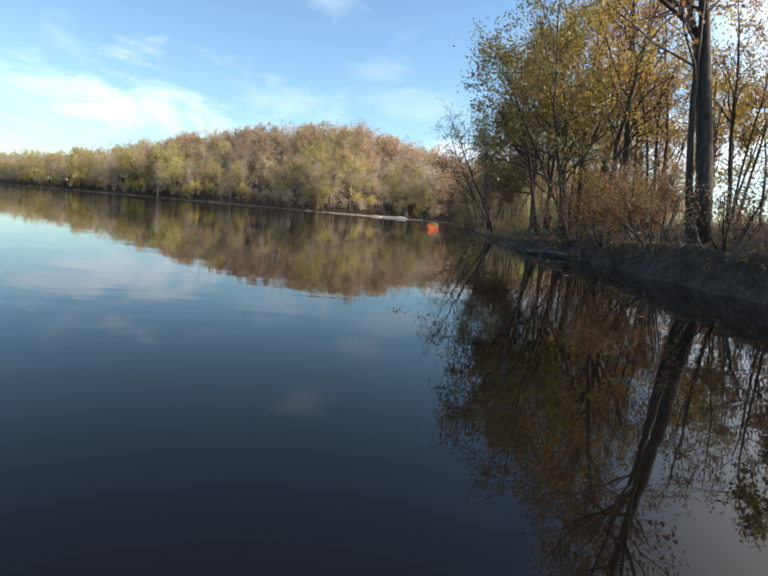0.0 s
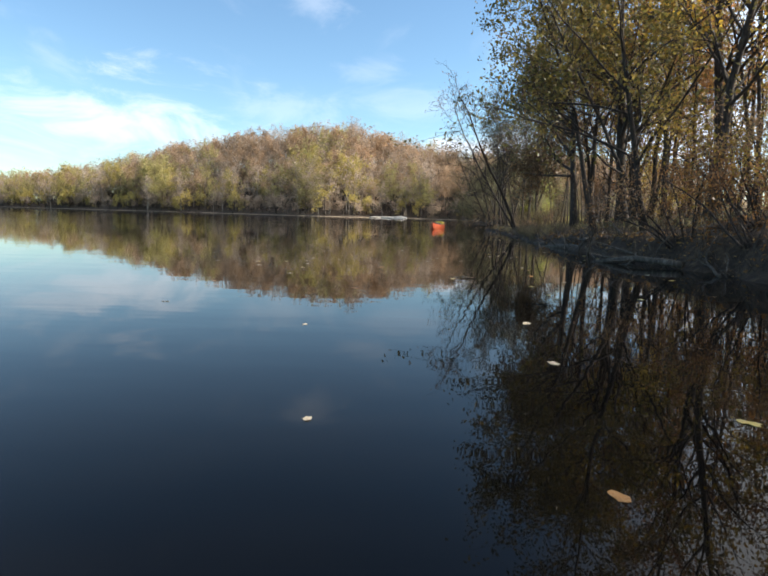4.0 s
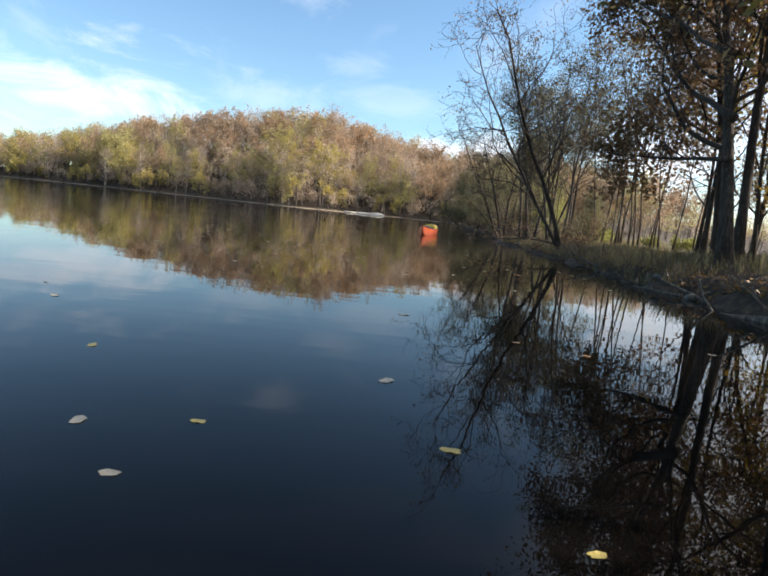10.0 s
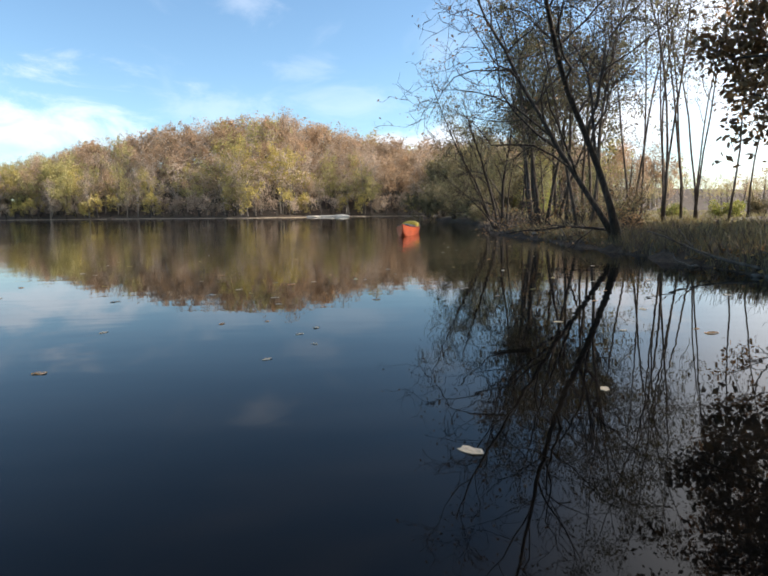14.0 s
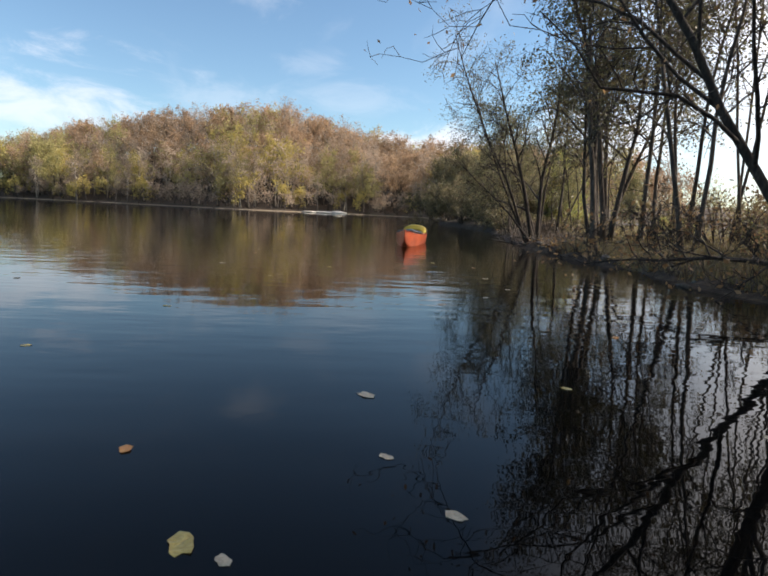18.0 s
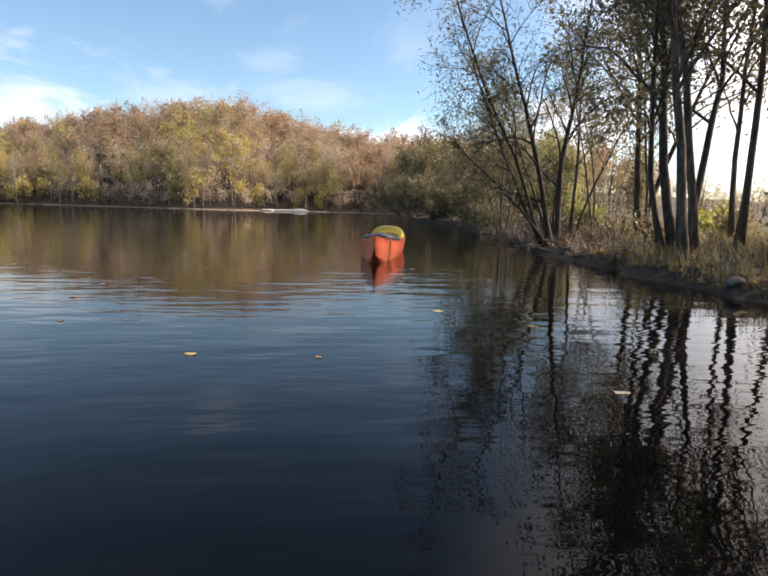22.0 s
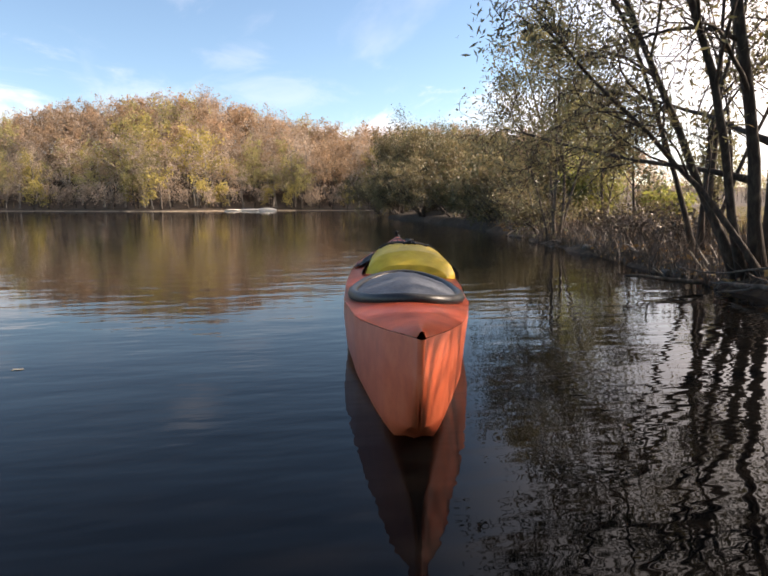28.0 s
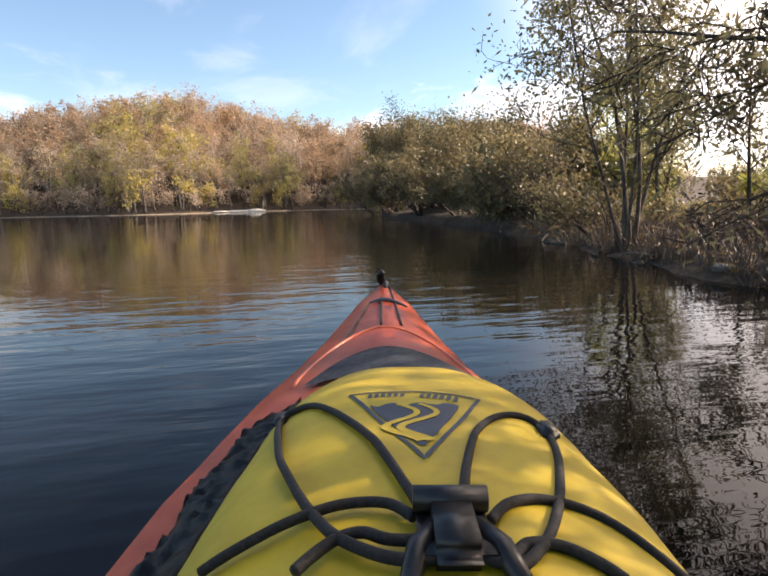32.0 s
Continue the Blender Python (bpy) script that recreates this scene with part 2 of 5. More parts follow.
def water_material():
    m, nt, N = material("lake_water")
    out, bs, tc = N("ShaderNodeOutputMaterial"), N("ShaderNodeBsdfPrincipled"), N("ShaderNodeTexCoord")
    bs.inputs["Base Color"].default_value = (0.0040, 0.0036, 0.0032, 1)
    bs.inputs["Roughness"].default_value, bs.inputs["IOR"].default_value = 0.015, 1.21
    sep = N("ShaderNodeSeparateXYZ")
    link(nt, tc.outputs["Object"], sep.inputs[0])
    # breeze: calm at first, ruffled farther up the lake, in patches
    zone = N("ShaderNodeMapRange")
    zone.interpolation_type = "SMOOTHSTEP"
    zone.inputs[1].default_value, zone.inputs[2].default_value = 24.0, 34.0
    link(nt, sep.outputs["Y"], zone.inputs[0])
    patch = N("ShaderNodeTexNoise")
    patch.inputs["Scale"].default_value, patch.inputs["Detail"].default_value = 0.11, 3
    link(nt, tc.outputs["Object"], patch.inputs["Vector"])
    pr = N("ShaderNodeMapRange")
    pr.inputs[1].default_value, pr.inputs[2].default_value, pr.inputs[3].default_value, pr.inputs[4].default_value = 0.35, 0.65, 0.25, 1.0
    link(nt, patch.outputs[0], pr.inputs[0])
    ruffle = N("ShaderNodeMath")
    ruffle.operation = "MULTIPLY"
    link(nt, zone.outputs[0], ruffle.inputs[0])
    link(nt, pr.outputs[0], ruffle.inputs[1])
    lee = N("ShaderNodeMapRange")
    lee.inputs[1].default_value, lee.inputs[2].default_value, lee.inputs[3].default_value, lee.inputs[4].default_value = 0.5, 4.0, 0.6, 1.25
    link(nt, sep.outputs["X"], lee.inputs[0])
    strong = N("ShaderNodeMath")
    strong.operation = "MULTIPLY"
    link(nt, ruffle.outputs[0], strong.inputs[0])
    link(nt, lee.outputs[0], strong.inputs[1])
    # gentle swell everywhere
    mp = N("ShaderNodeMapping")
    mp.inputs["Scale"].default_value = (0.55, 1.5, 1)
    mp.inputs["Rotation"].default_value = (0, 0, radians(12))
    link(nt, tc.outputs["Object"], mp.inputs[0])
    w1 = N("ShaderNodeTexNoise")
    w1.inputs["Scale"].default_value, w1.inputs["Detail"].default_value = 1.6, 2
    link(nt, mp.outputs[0], w1.inputs["Vector"])
    w2 = N("ShaderNodeTexNoise")
    w2.inputs["Scale"].default_value, w2.inputs["Detail"].default_value = 2.7, 3
    link(nt, mp.outputs[0], w2.inputs["Vector"])
    b1 = N("ShaderNodeBump")
    b1.inputs["Strength"].default_value, b1.inputs["Distance"].default_value = 1.0, 0.0016
    link(nt, w1.outputs[0], b1.inputs["Height"])
    h2 = N("ShaderNodeMath")
    h2.operation = "MULTIPLY"
    link(nt, w2.outputs[0], h2.inputs[0])
    link(nt, strong.outputs[0], h2.inputs[1])
    b2 = N("ShaderNodeBump")
    b2.inputs["Strength"].default_value, b2.inputs["Distance"].default_value = 1.0, 0.0130
    link(nt, h2.outputs[0], b2.inputs["Height"])
    link(nt, b1.outputs[0], b2.inputs["Normal"])
    link(nt, b2.outputs[0], bs.inputs["Normal"])
    link(nt, bs.outputs[0], out.inputs[0])
    return m


M_WATER = water_material()
M_GROUND = surface("leaf_litter_soil", (0.014, 0.009, 0.006), (0.038, 0.024, 0.014), (0.10, 0.064, 0.034), 9.0, 0.95, 0.8, 0.03, big=0.45)
M_BARK = surface("grey_brown_bark", (0.035, 0.026, 0.020), (0.09, 0.070, 0.055), (0.18, 0.15, 0.12), 26.0, 0.95, 0.9, 0.012, (1, 1, 0.22), 0.35)
M_BARK_DARK = surface("dark_wet_bark", (0.018, 0.013, 0.010), (0.05, 0.038, 0.030), (0.11, 0.088, 0.07), 30.0, 0.9, 0.9, 0.010, (1, 1, 0.22), 0.35)
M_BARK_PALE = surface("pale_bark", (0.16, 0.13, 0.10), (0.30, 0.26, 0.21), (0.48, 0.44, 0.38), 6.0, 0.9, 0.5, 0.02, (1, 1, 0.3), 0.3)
M_DEADWOOD = surface("bleached_driftwood", (0.035, 0.028, 0.022), (0.085, 0.068, 0.053), (0.20, 0.17, 0.135), 22.0, 0.9, 0.7, 0.006, (1, 1, 0.3), 0.3)
M_STONE = surface("pale_shore_stone", (0.42, 0.37, 0.30), (0.58, 0.53, 0.45), (0.70, 0.65, 0.57), 2.0, 0.9, 0.6, 0.05)
M_SHORE = surface("pale_shore_gravel", (0.13, 0.10, 0.065), (0.25, 0.20, 0.14), (0.40, 0.33, 0.24), 1.6, 0.95, 0.6, 0.05)
M_RUST = leafy("rust_leaves", [(0.13, 0.06, 0.026), (0.24, 0.12, 0.04), (0.38, 0.19, 0.055), (0.18, 0.11, 0.04)], 0.55)
M_GOLD = leafy("golden_leaves", [(0.32, 0.18, 0.03), (0.50, 0.32, 0.04), (0.55, 0.40, 0.06), (0.30, 0.24, 0.05)])
M_OLIVE = leafy("olive_leaves", [(0.11, 0.105, 0.032), (0.19, 0.17, 0.045), (0.33, 0.25, 0.06), (0.20, 0.13, 0.04)], 0.6)
M_GREYLEAF = leafy("grey_green_leaves", [(0.09, 0.085, 0.05), (0.15, 0.14, 0.075), (0.20, 0.18, 0.08), (0.13, 0.09, 0.05)])
M_TAN = leafy("tan_twigs_and_leaves", [(0.20, 0.14, 0.09), (0.32, 0.23, 0.15), (0.38, 0.25, 0.14), (0.24, 0.19, 0.14)], 0.35)
M_BROWN = leafy("dry_brown_leaves", [(0.15, 0.085, 0.045), (0.24, 0.14, 0.065), (0.34, 0.21, 0.10), (0.19, 0.14, 0.07)], 0.5)
# green darkened to hold the backlit shade of the wooded point
M_DARKGREEN = leafy("shade_toned_green_leaves", [(0.06, 0.062, 0.030), (0.095, 0.092, 0.042), (0.13, 0.11, 0.052), (0.10, 0.075, 0.042)], 0.35)
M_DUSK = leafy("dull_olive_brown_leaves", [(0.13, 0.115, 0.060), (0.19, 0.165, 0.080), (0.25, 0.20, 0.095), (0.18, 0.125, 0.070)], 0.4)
M_LITTER = leafy("fallen_leaves", [(0.20, 0.10, 0.03), (0.34, 0.17, 0.05), (0.42, 0.28, 0.10), (0.14, 0.08, 0.04)], 0.15)
M_GRASS = leafy("dry_grass", [(0.16, 0.14, 0.06), (0.28, 0.24, 0.09), (0.34, 0.27, 0.13), (0.15, 0.16, 0.05)], 0.3)
# far leaf colours made paler, with the haze of distance painted in
M_FAR_TAN = leafy("hazed_far_tan_twigs", [(0.36, 0.28, 0.215), (0.43, 0.34, 0.26), (0.47, 0.37, 0.28), (0.40, 0.33, 0.27)], 0.45, 0.25, 0.0)
M_FAR_RUST = leafy("hazed_far_rust_leaves", [(0.33, 0.222, 0.140), (0.375, 0.262, 0.170), (0.42, 0.30, 0.195), (0.35, 0.265, 0.185)], 0.45, 0.3, 0.0)
M_FAR_GOLD = leafy("hazed_far_golden_leaves", [(0.40, 0.315, 0.105), (0.45, 0.365, 0.12), (0.48, 0.40, 0.14), (0.38, 0.325, 0.13)], 0.45, 0.3, 0.0)
M_FAR_OLIVE = leafy("hazed_far_olive_leaves", [(0.27, 0.25, 0.11), (0.32, 0.30, 0.125), (0.38, 0.33, 0.15), (0.31, 0.26, 0.13)], 0.45, 0.3, 0.0)
M_YELLOWGREEN = leafy("yellow_green_leaves", [(0.15, 0.18, 0.045), (0.24, 0.26, 0.06), (0.36, 0.34, 0.08), (0.20, 0.19, 0.07)], 0.6)
M_GREYGREEN = leafy("light_grey_green_leaves", [(0.135, 0.135, 0.070), (0.20, 0.195, 0.095), (0.28, 0.25, 0.115), (0.17, 0.145, 0.08)], 0.6)
M_TWIG = leafy("brush_twigs", [(0.06, 0.045, 0.035), (0.12, 0.09, 0.07), (0.18, 0.14, 0.10)], 0.0)

# ---------------- small builders ----------------


class Wood:
    """Tubes gathered into one mesh of quads."""

    def __init__(self):
        self.v, self.f, self.n = [], [], 0


def quad_mesh(name, co, quads, mat, smooth=False):
    me = bpy.data.meshes.new(name)
    n = len(quads)
    me.vertices.add(len(co))
    me.vertices.foreach_set("co", np.ascontiguousarray(co, dtype=np.float32).ravel())
    me.loops.add(4 * n)
    me.loops.foreach_set("vertex_index", np.ascontiguousarray(quads, dtype=np.int32).ravel())
    me.polygons.add(n)
    me.polygons.foreach_set("loop_start", np.arange(0, 4 * n, 4, dtype=np.int32))
    if smooth:
        me.polygons.foreach_set("use_smooth", np.ones(n, dtype=bool))
    me.update(calc_edges=True)
    me.materials.append(mat)
    return me


def mesh_data(name, verts, faces, mat, smooth=False):
    if isinstance(verts, Wood):
        return quad_mesh(name, np.concatenate(verts.v), np.concatenate(verts.f), mat, smooth)
    return quad_mesh(name, np.asarray(verts), np.asarray(faces), mat, smooth)


def quads_data(name, corners, mat):
    """One mesh of loose four-cornered leaves. corners: n x 4 x 3."""
    return quad_mesh(name, np.asarray(corners).reshape(-1, 3), np.arange(4 * len(corners)).reshape(-1, 4), mat)


def hang(name, me, parent=None, label=""):
    ob = new(name, me)
    ob.parent = parent
    return tagged(ob, label)


def part(name, bm, mat, parent=None, label="", smooth=True):
    """Links a bmesh as one mesh object under a thing or a part."""
    me = bpy.data.meshes.new(name)
    bmesh.ops.recalc_face_normals(bm, faces=bm.faces)
    for f in bm.faces:
        f.smooth = smooth
    bm.to_mesh(me)
    bm.free()
    me.materials.append(mat)
    return hang(name, me, parent, label)


def unit(v):
    return v / np.maximum(np.linalg.norm(v, axis=-1, keepdims=True), 1e-9)


def leaves_at(rng, places, size, jitter, flat=0.0, slim=0.5):
    """Kite-shaped leaves about the given places: n x 4 x 3."""
    p = np.asarray(places) + rng.normal(0, 1, (len(places), 3)) * jitter
    u = unit(rng.normal(0, 1, (len(p), 3)) * (1, 1, 1 - flat))
    v = unit(np.cross(u, rng.normal(0, 1, (len(p), 3)) * (1 - flat * 0.8, 1 - flat * 0.8, 1)))
    s = size * rng.uniform(0.6, 1.35, (len(p), 1))
    return np.stack([p - u * s * 0.5, p + v * s * slim * 0.5 + u * s * 0.05, p + u * s * 0.5, p - v * s * slim * 0.5 + u * s * 0.05], 1)


def tube(points, radii, sides, wood, _=None, cap=True):
    pts, rad = np.asarray(points, float), np.asarray(radii, float)
    if cap:
        pts = np.concatenate([pts[:1], pts, pts[-1:]])
        rad = np.concatenate([[1e-4], rad, [1e-4]])
    tan = np.empty_like(pts)
    tan[1:-1], tan[0], tan[-1] = pts[2:] - pts[:-2], pts[1] - pts[0], pts[-1] - pts[-2]
    if cap:
        tan[0], tan[-1] = pts[2] - pts[1], pts[-2] - pts[-3]
    tan = tan / np.maximum(np.sqrt((tan * tan).sum(1, keepdims=True)), 1e-9)
    mean = np.abs(tan.sum(0))
    ref = np.zeros(3)
    ref[int(np.argmin(mean))] = 1.0
    a = np.stack([tan[:, 1] * ref[2] - tan[:, 2] * ref[1], tan[:, 2] * ref[0] - tan[:, 0] * ref[2], tan[:, 0] * ref[1] - tan[:, 1] * ref[0]], 1)
    a /= np.maximum(np.sqrt((a * a).sum(1, keepdims=True)), 1e-9)
    b = np.stack([tan[:, 1] * a[:, 2] - tan[:, 2] * a[:, 1], tan[:, 2] * a[:, 0] - tan[:, 0] * a[:, 2], tan[:, 0] * a[:, 1] - tan[:, 1] * a[:, 0]], 1)
    ang = np.arange(sides) * (2 * np.pi / sides)
    ring = pts[:, None] + rad[:, None, None] * (np.cos(ang)[None, :, None] * a[:, None] + np.sin(ang)[None, :, None] * b[:, None])
    i, k = np.meshgrid(np.arange(len(pts) - 1) * sides, np.arange(sides), indexing="ij")
    k2 = (k + 1) % sides
    wood.f.append(np.stack([i + k, i + k2, i + sides + k2, i + sides + k], -1).reshape(-1, 4) + wood.n)
    wood.v.append(ring.reshape(-1, 3))
    wood.n += len(pts) * sides


def limb(rng, start, way, length, r0, r1, bits, wander, droop=0.0):
    jit = rng.normal(0, wander, (bits, 3)).tolist()
    x, y, z = (float(c) for c in start)
    dx, dy, dz = (float(c) for c in way)
    n = math.sqrt(dx * dx + dy * dy + dz * dz) or 1.0
    dx, dy, dz = dx / n, dy / n, dz / n
    pts, seg = [(x, y, z)], length / bits
    for jx, jy, jz in jit:
        dx, dy, dz = dx + jx, dy + jy, dz + jz - droop
        n = math.sqrt(dx * dx + dy * dy + dz * dz) or 1.0
        dx, dy, dz = dx / n, dy / n, dz / n
        x, y, z = x + dx * seg, y + dy * seg, z + dz * seg
        pts.append((x, y, z))
    return np.array(pts), np.linspace(r0, r1, bits + 1)


def side_way(rng, axis, angle):
    ax, ay, az = (float(c) for c in axis)
    n = math.sqrt(ax * ax + ay * ay + az * az) or 1.0
    ax, ay, az = ax / n, ay / n, az / n
    bx, by, bz = rng.normal(0, 1, 3).tolist()
    ox, oy, oz = ay * bz - az * by, az * bx - ax * bz, ax * by - ay * bx
    n = math.sqrt(ox * ox + oy * oy + oz * oz) or 1.0
    c, k = math.cos(angle), math.sin(angle) / n
    return np.array((ax * c + ox * k, ay * c + oy * k, az * c + oz * k))


def grow(rng, stems, n1=12, n2=5, n3=4, first=0.3, reach=0.45, angle=1.0, wander=0.16, droop=0.0, up=0.25, sides=(9, 5, 4, 3)):
    """Wood of a tree. stems: list of (base, way, length, radius). Returns verts, faces and the points of its twigs."""
    verts, faces, twigs = Wood(), None, []
    for base, way, length, radius in stems:
        pts, rad = limb(rng, base, way, length, radius, radius * 0.22, 9, wander * 0.33)
        rad[0] *= 1.45
        tube(pts, rad, sides[0], verts, faces)
        for i in range(n1):
            f = first + (1 - first) * (i + rng.uniform(0.1, 0.9)) / n1
            x = f * 9
            k = min(int(x), 8)
            p, r = pts[k] + (pts[k + 1] - pts[k]) * (x - k), rad[k] + (rad[k + 1] - rad[k]) * (x - k)
            d = side_way(rng, pts[k + 1] - pts[k], angle * rng.uniform(0.7, 1.15)) + np.array([0, 0, up])
            L = length * reach * (1.15 - 0.75 * f) * rng.uniform(0.7, 1.3)
            bp, br = limb(rng, p, d, L, r * 0.55, r * 0.14, 6, wander, droop)
            tube(bp, br, sides[1], verts, faces, False)
            for j in range(n2):
                y = rng.uniform(0.25, 1.0) * 6
                q = min(int(y), 5)
                s = bp[q] + (bp[q + 1] - bp[q]) * (y - q)
                d2 = side_way(rng, bp[q + 1] - bp[q], rng.uniform(0.5, 1.1)) + np.array([0, 0, up * 0.5])
                sp, sr = limb(rng, s, d2, L * rng.uniform(0.28, 0.55), max(br[q] * 0.5, 0.004), 0.003, 4, wander * 1.3, droop * 1.5)
                tube(sp, sr, sides[2], verts, faces, False)
                for _ in range(n3):
                    e = rng.integers(1, 5)
                    d3 = side_way(rng, sp[e] - sp[e - 1], rng.uniform(0.4, 1.0))
                    tp, tr = limb(rng, sp[e], d3, L * rng.uniform(0.10, 0.24), 0.0045, 0.002, 3, wander * 1.5, droop * 2)
                    tube(tp, tr, sides[3], verts, faces, False)
                    twigs.extend(tp[1:])
                twigs.extend(sp[2:])
    return verts, faces, np.array(twigs)


def tree(name, seed, x, y, stems, bark, leaf_mat, leaves, leaf_size, label, jitter=0.12, slim=0.55, group="", **kw):
    """A tree standing on the ground at x, y; stems are given from its base."""
    rng = np.random.default_rng(seed)
    root = tagged(new(name), label, "tree", group)
    root.location = (x, y, ground(x, y) - 0.06)
    v, f, tw = grow(rng, [(b, w, n, 0.74 * r) for b, w, n, r in stems], **kw)
    hang("trunk", mesh_data("trunk", v, f, bark, True), root)
    if leaves:
        at = tw[rng.integers(0, len(tw), leaves)]
        hang("crown", quads_data("crown", leaves_at(rng, at, leaf_size, jitter, 0.0, slim), leaf_mat), root)
    return root


# ---------------- the lie of the land ----------------
# right-hand shore of the lake, from behind the start to the far end, then round the lake
SHORE_Y = [-160, -60, -20, 0, 7, 12, 16, 20, 24, 29, 33, 36, 40, 45, 50, 55, 62, 69, 74]
SHORE_X = [30, 12, 6.0, 5.0, 4.7, 4.55, 4.3, 4.25, 4.25, 4.7, 4.95, 5.05, 5.4, 6.55, 7.6, 8.3, 8.6, 8.4, 9.5]
ROUND = [(13, 86), (19, 108), (20, 128), (12, 138), (0, 139), (-14, 132), (-24, 139), (-36, 150), (-50, 160), (-75, 173), (-110, 190), (-170, 205), (-230, 180), (-260, 60), (-240, -80), (-120, -170)]
OUTLINE = np.array(list(zip(SHORE_X, SHORE_Y)) + ROUND, float)


def shore_distance(px, py):
    """Metres from the shoreline, above nought on land."""
    px, py = np.asarray(px, float), np.asarray(py, float)
    best, inside = np.full(px.shape, 1e9), np.zeros(px.shape, bool)
    n = len(OUTLINE)
    for i in range(n):
        (ax, ay), (bx, by) = OUTLINE[i], OUTLINE[(i + 1) % n]
        dx, dy = bx - ax, by - ay
        s = np.clip(((px - ax) * dx + (py - ay) * dy) / (dx * dx + dy * dy), 0, 1)
        best = np.minimum(best, np.hypot(px - ax - s * dx, py - ay - s * dy))
        cross = ((ay > py) != (by > py)) & (px < (bx - ax) * (py - ay) / (by - ay if by != ay else 1e-9) + ax)
        inside ^= cross
    return np.where(inside, -best, best)


def step(a, b, x):
    t = np.clip((x - a) / (b - a), 0, 1)
    return t * t * (3 - 2 * t)


def wobble(x, y, s, k):
    return np.sin(x * s + 1.3 * k + 1.7 * np.sin(y * s * 0.63 + k)) * np.cos(y * s * 0.91 - 0.7 * k + 1.1 * np.sin(x * s * 0.47))


RIDGE_X = [-240, -150, -119, -96, -75, -51, -30, -15, 0, 15, 32, 60, 110, 200]
RIDGE_Z = [1.5, 2.2, 5.0, 9.0, 12.8, 14.8, 16.0, 17.0, 12.6, 9.2, 8.6, 8.0, 6, 4]


def ground_height(px, py):
    px, py = np.asarray(px, float), np.asarray(py, float)
    d = shore_distance(px, py) + 0.16 * wobble(px, py, 1.9, 1) + 0.10 * wobble(px, py, 4.7, 2)
    bank = np.interp(py, [-20, 10, 16, 21, 26, 30, 44, 60], [1.0, 1.15, 0.85, 0.6, 0.42, 0.36, 0.34, 0.5])
    near = (np.abs(px - 10) < 40) & (py < 95)
    bank = np.where(near, bank, 0.5)
    land = bank * (0.55 * step(-0.05, 0.45, d) + 0.45 * step(0.3, 2.2, d)) + 0.012 * np.clip(d - 2, 0, 40)
    land = land + 0.05 * wobble(px, py, 1.1, 3) * step(0.2, 2, d) + 0.03 * wobble(px, py, 3.3, 4) * step(0.2, 1, d)
    ridge = np.interp(px, RIDGE_X, RIDGE_Z) * step(125, 200, py) * step(0, 45, d)
    far = 5.0 * step(80, 300, d) * (1 - step(100, 160, py))
    lake = -2.2 * step(0, 7, -d) - 0.22 * step(0, 0.5, -d)
    return np.where(d > 0, land + ridge + far, lake) - 0.02


def ground(x, y):
    return float(ground_height(np.array([x]), np.array([y]))[0])


def axis_marks(spans):
    marks = [spans[0][0]]
    for a, b, s in spans:
        n = max(1, round((b - a) / s))
        marks += [a + (b - a) * (i + 1) / n for i in range(n)]
    return np.array(marks)


def build_ground():
    gx = axis_marks([(-2400, -600, 300), (-600, -160, 40), (-160, 2, 6), (2, 14, 0.2), (14, 40, 1.0), (40, 200, 10), (200, 600, 50), (600, 2400, 300)])
    gy = axis_marks([(-2400, -600, 300), (-600, -100, 50), (-100, -4, 6), (-4, 62, 0.25), (62, 120, 2), (120, 215, 3), (215, 600, 40), (600, 2400, 300)])
    X, Y = np.meshgrid(gx, gy)
    Z = ground_height(X, Y)
    v = np.stack([X, Y, Z], -1).reshape(-1, 3)
    nx, ny = len(gx), len(gy)
    i, j = np.meshgrid(np.arange(nx - 1), np.arange(ny - 1))
    a = (j * nx + i).ravel()
    f = np.stack([a, a + 1, a + nx + 1, a + nx], 1)
    me = mesh_data("ground", v, f, M_GROUND, True)
    tagged(hang("ground", me), "brown leaf-strewn soil bank and wooded hill", "ground", kind="structure")


build_ground()
wv = [(-2400, -2400, 0), (2400, -2400, 0), (2400, 2400, 0), (-2400, 2400, 0)]
tagged(hang("water", mesh_data("water", wv, [(0, 1, 2, 3)], M_WATER)), "dark still lake water mirroring sky and trees", "water", kind="structure")

# ---------------- trees of the near bank ----------------
UP = (0, 0, 1)
BANKTREES = "trees on the near bank"
# tall trees of the first stretch
tree("tree", 1, 5.25, 10.1, [((0, 0, 0), (-0.02, 0.03, 1), 8.5, 0.19), ((-0.1, 0.1, 0.2), (-0.18, 0.15, 1), 7, 0.09)], M_BARK_DARK, M_RUST, 2400, 0.085, "tall dark forked tree with rust-brown leaves on the high bank", n1=14, first=0.35, reach=0.32, group=BANKTREES)
tree("tree", 2, 6.6, 13.2, [((0, 0, 0), (0.02, 0, 1), 8.5, 0.065)], M_BARK_DARK, M_RUST, 1500, 0.08, "thin dark tree with a few rust leaves", n1=12, first=0.4, reach=0.28, group=BANKTREES)
tree("tree", 3, 5.9, 16.8, [((0, 0, 0), (-0.05, 0, 1), 7.5, 0.12)], M_BARK_DARK, M_GOLD, 3600, 0.085, "tree with yellow and gold autumn leaves over the water", n1=18, first=0.22, reach=0.36, group=BANKTREES)
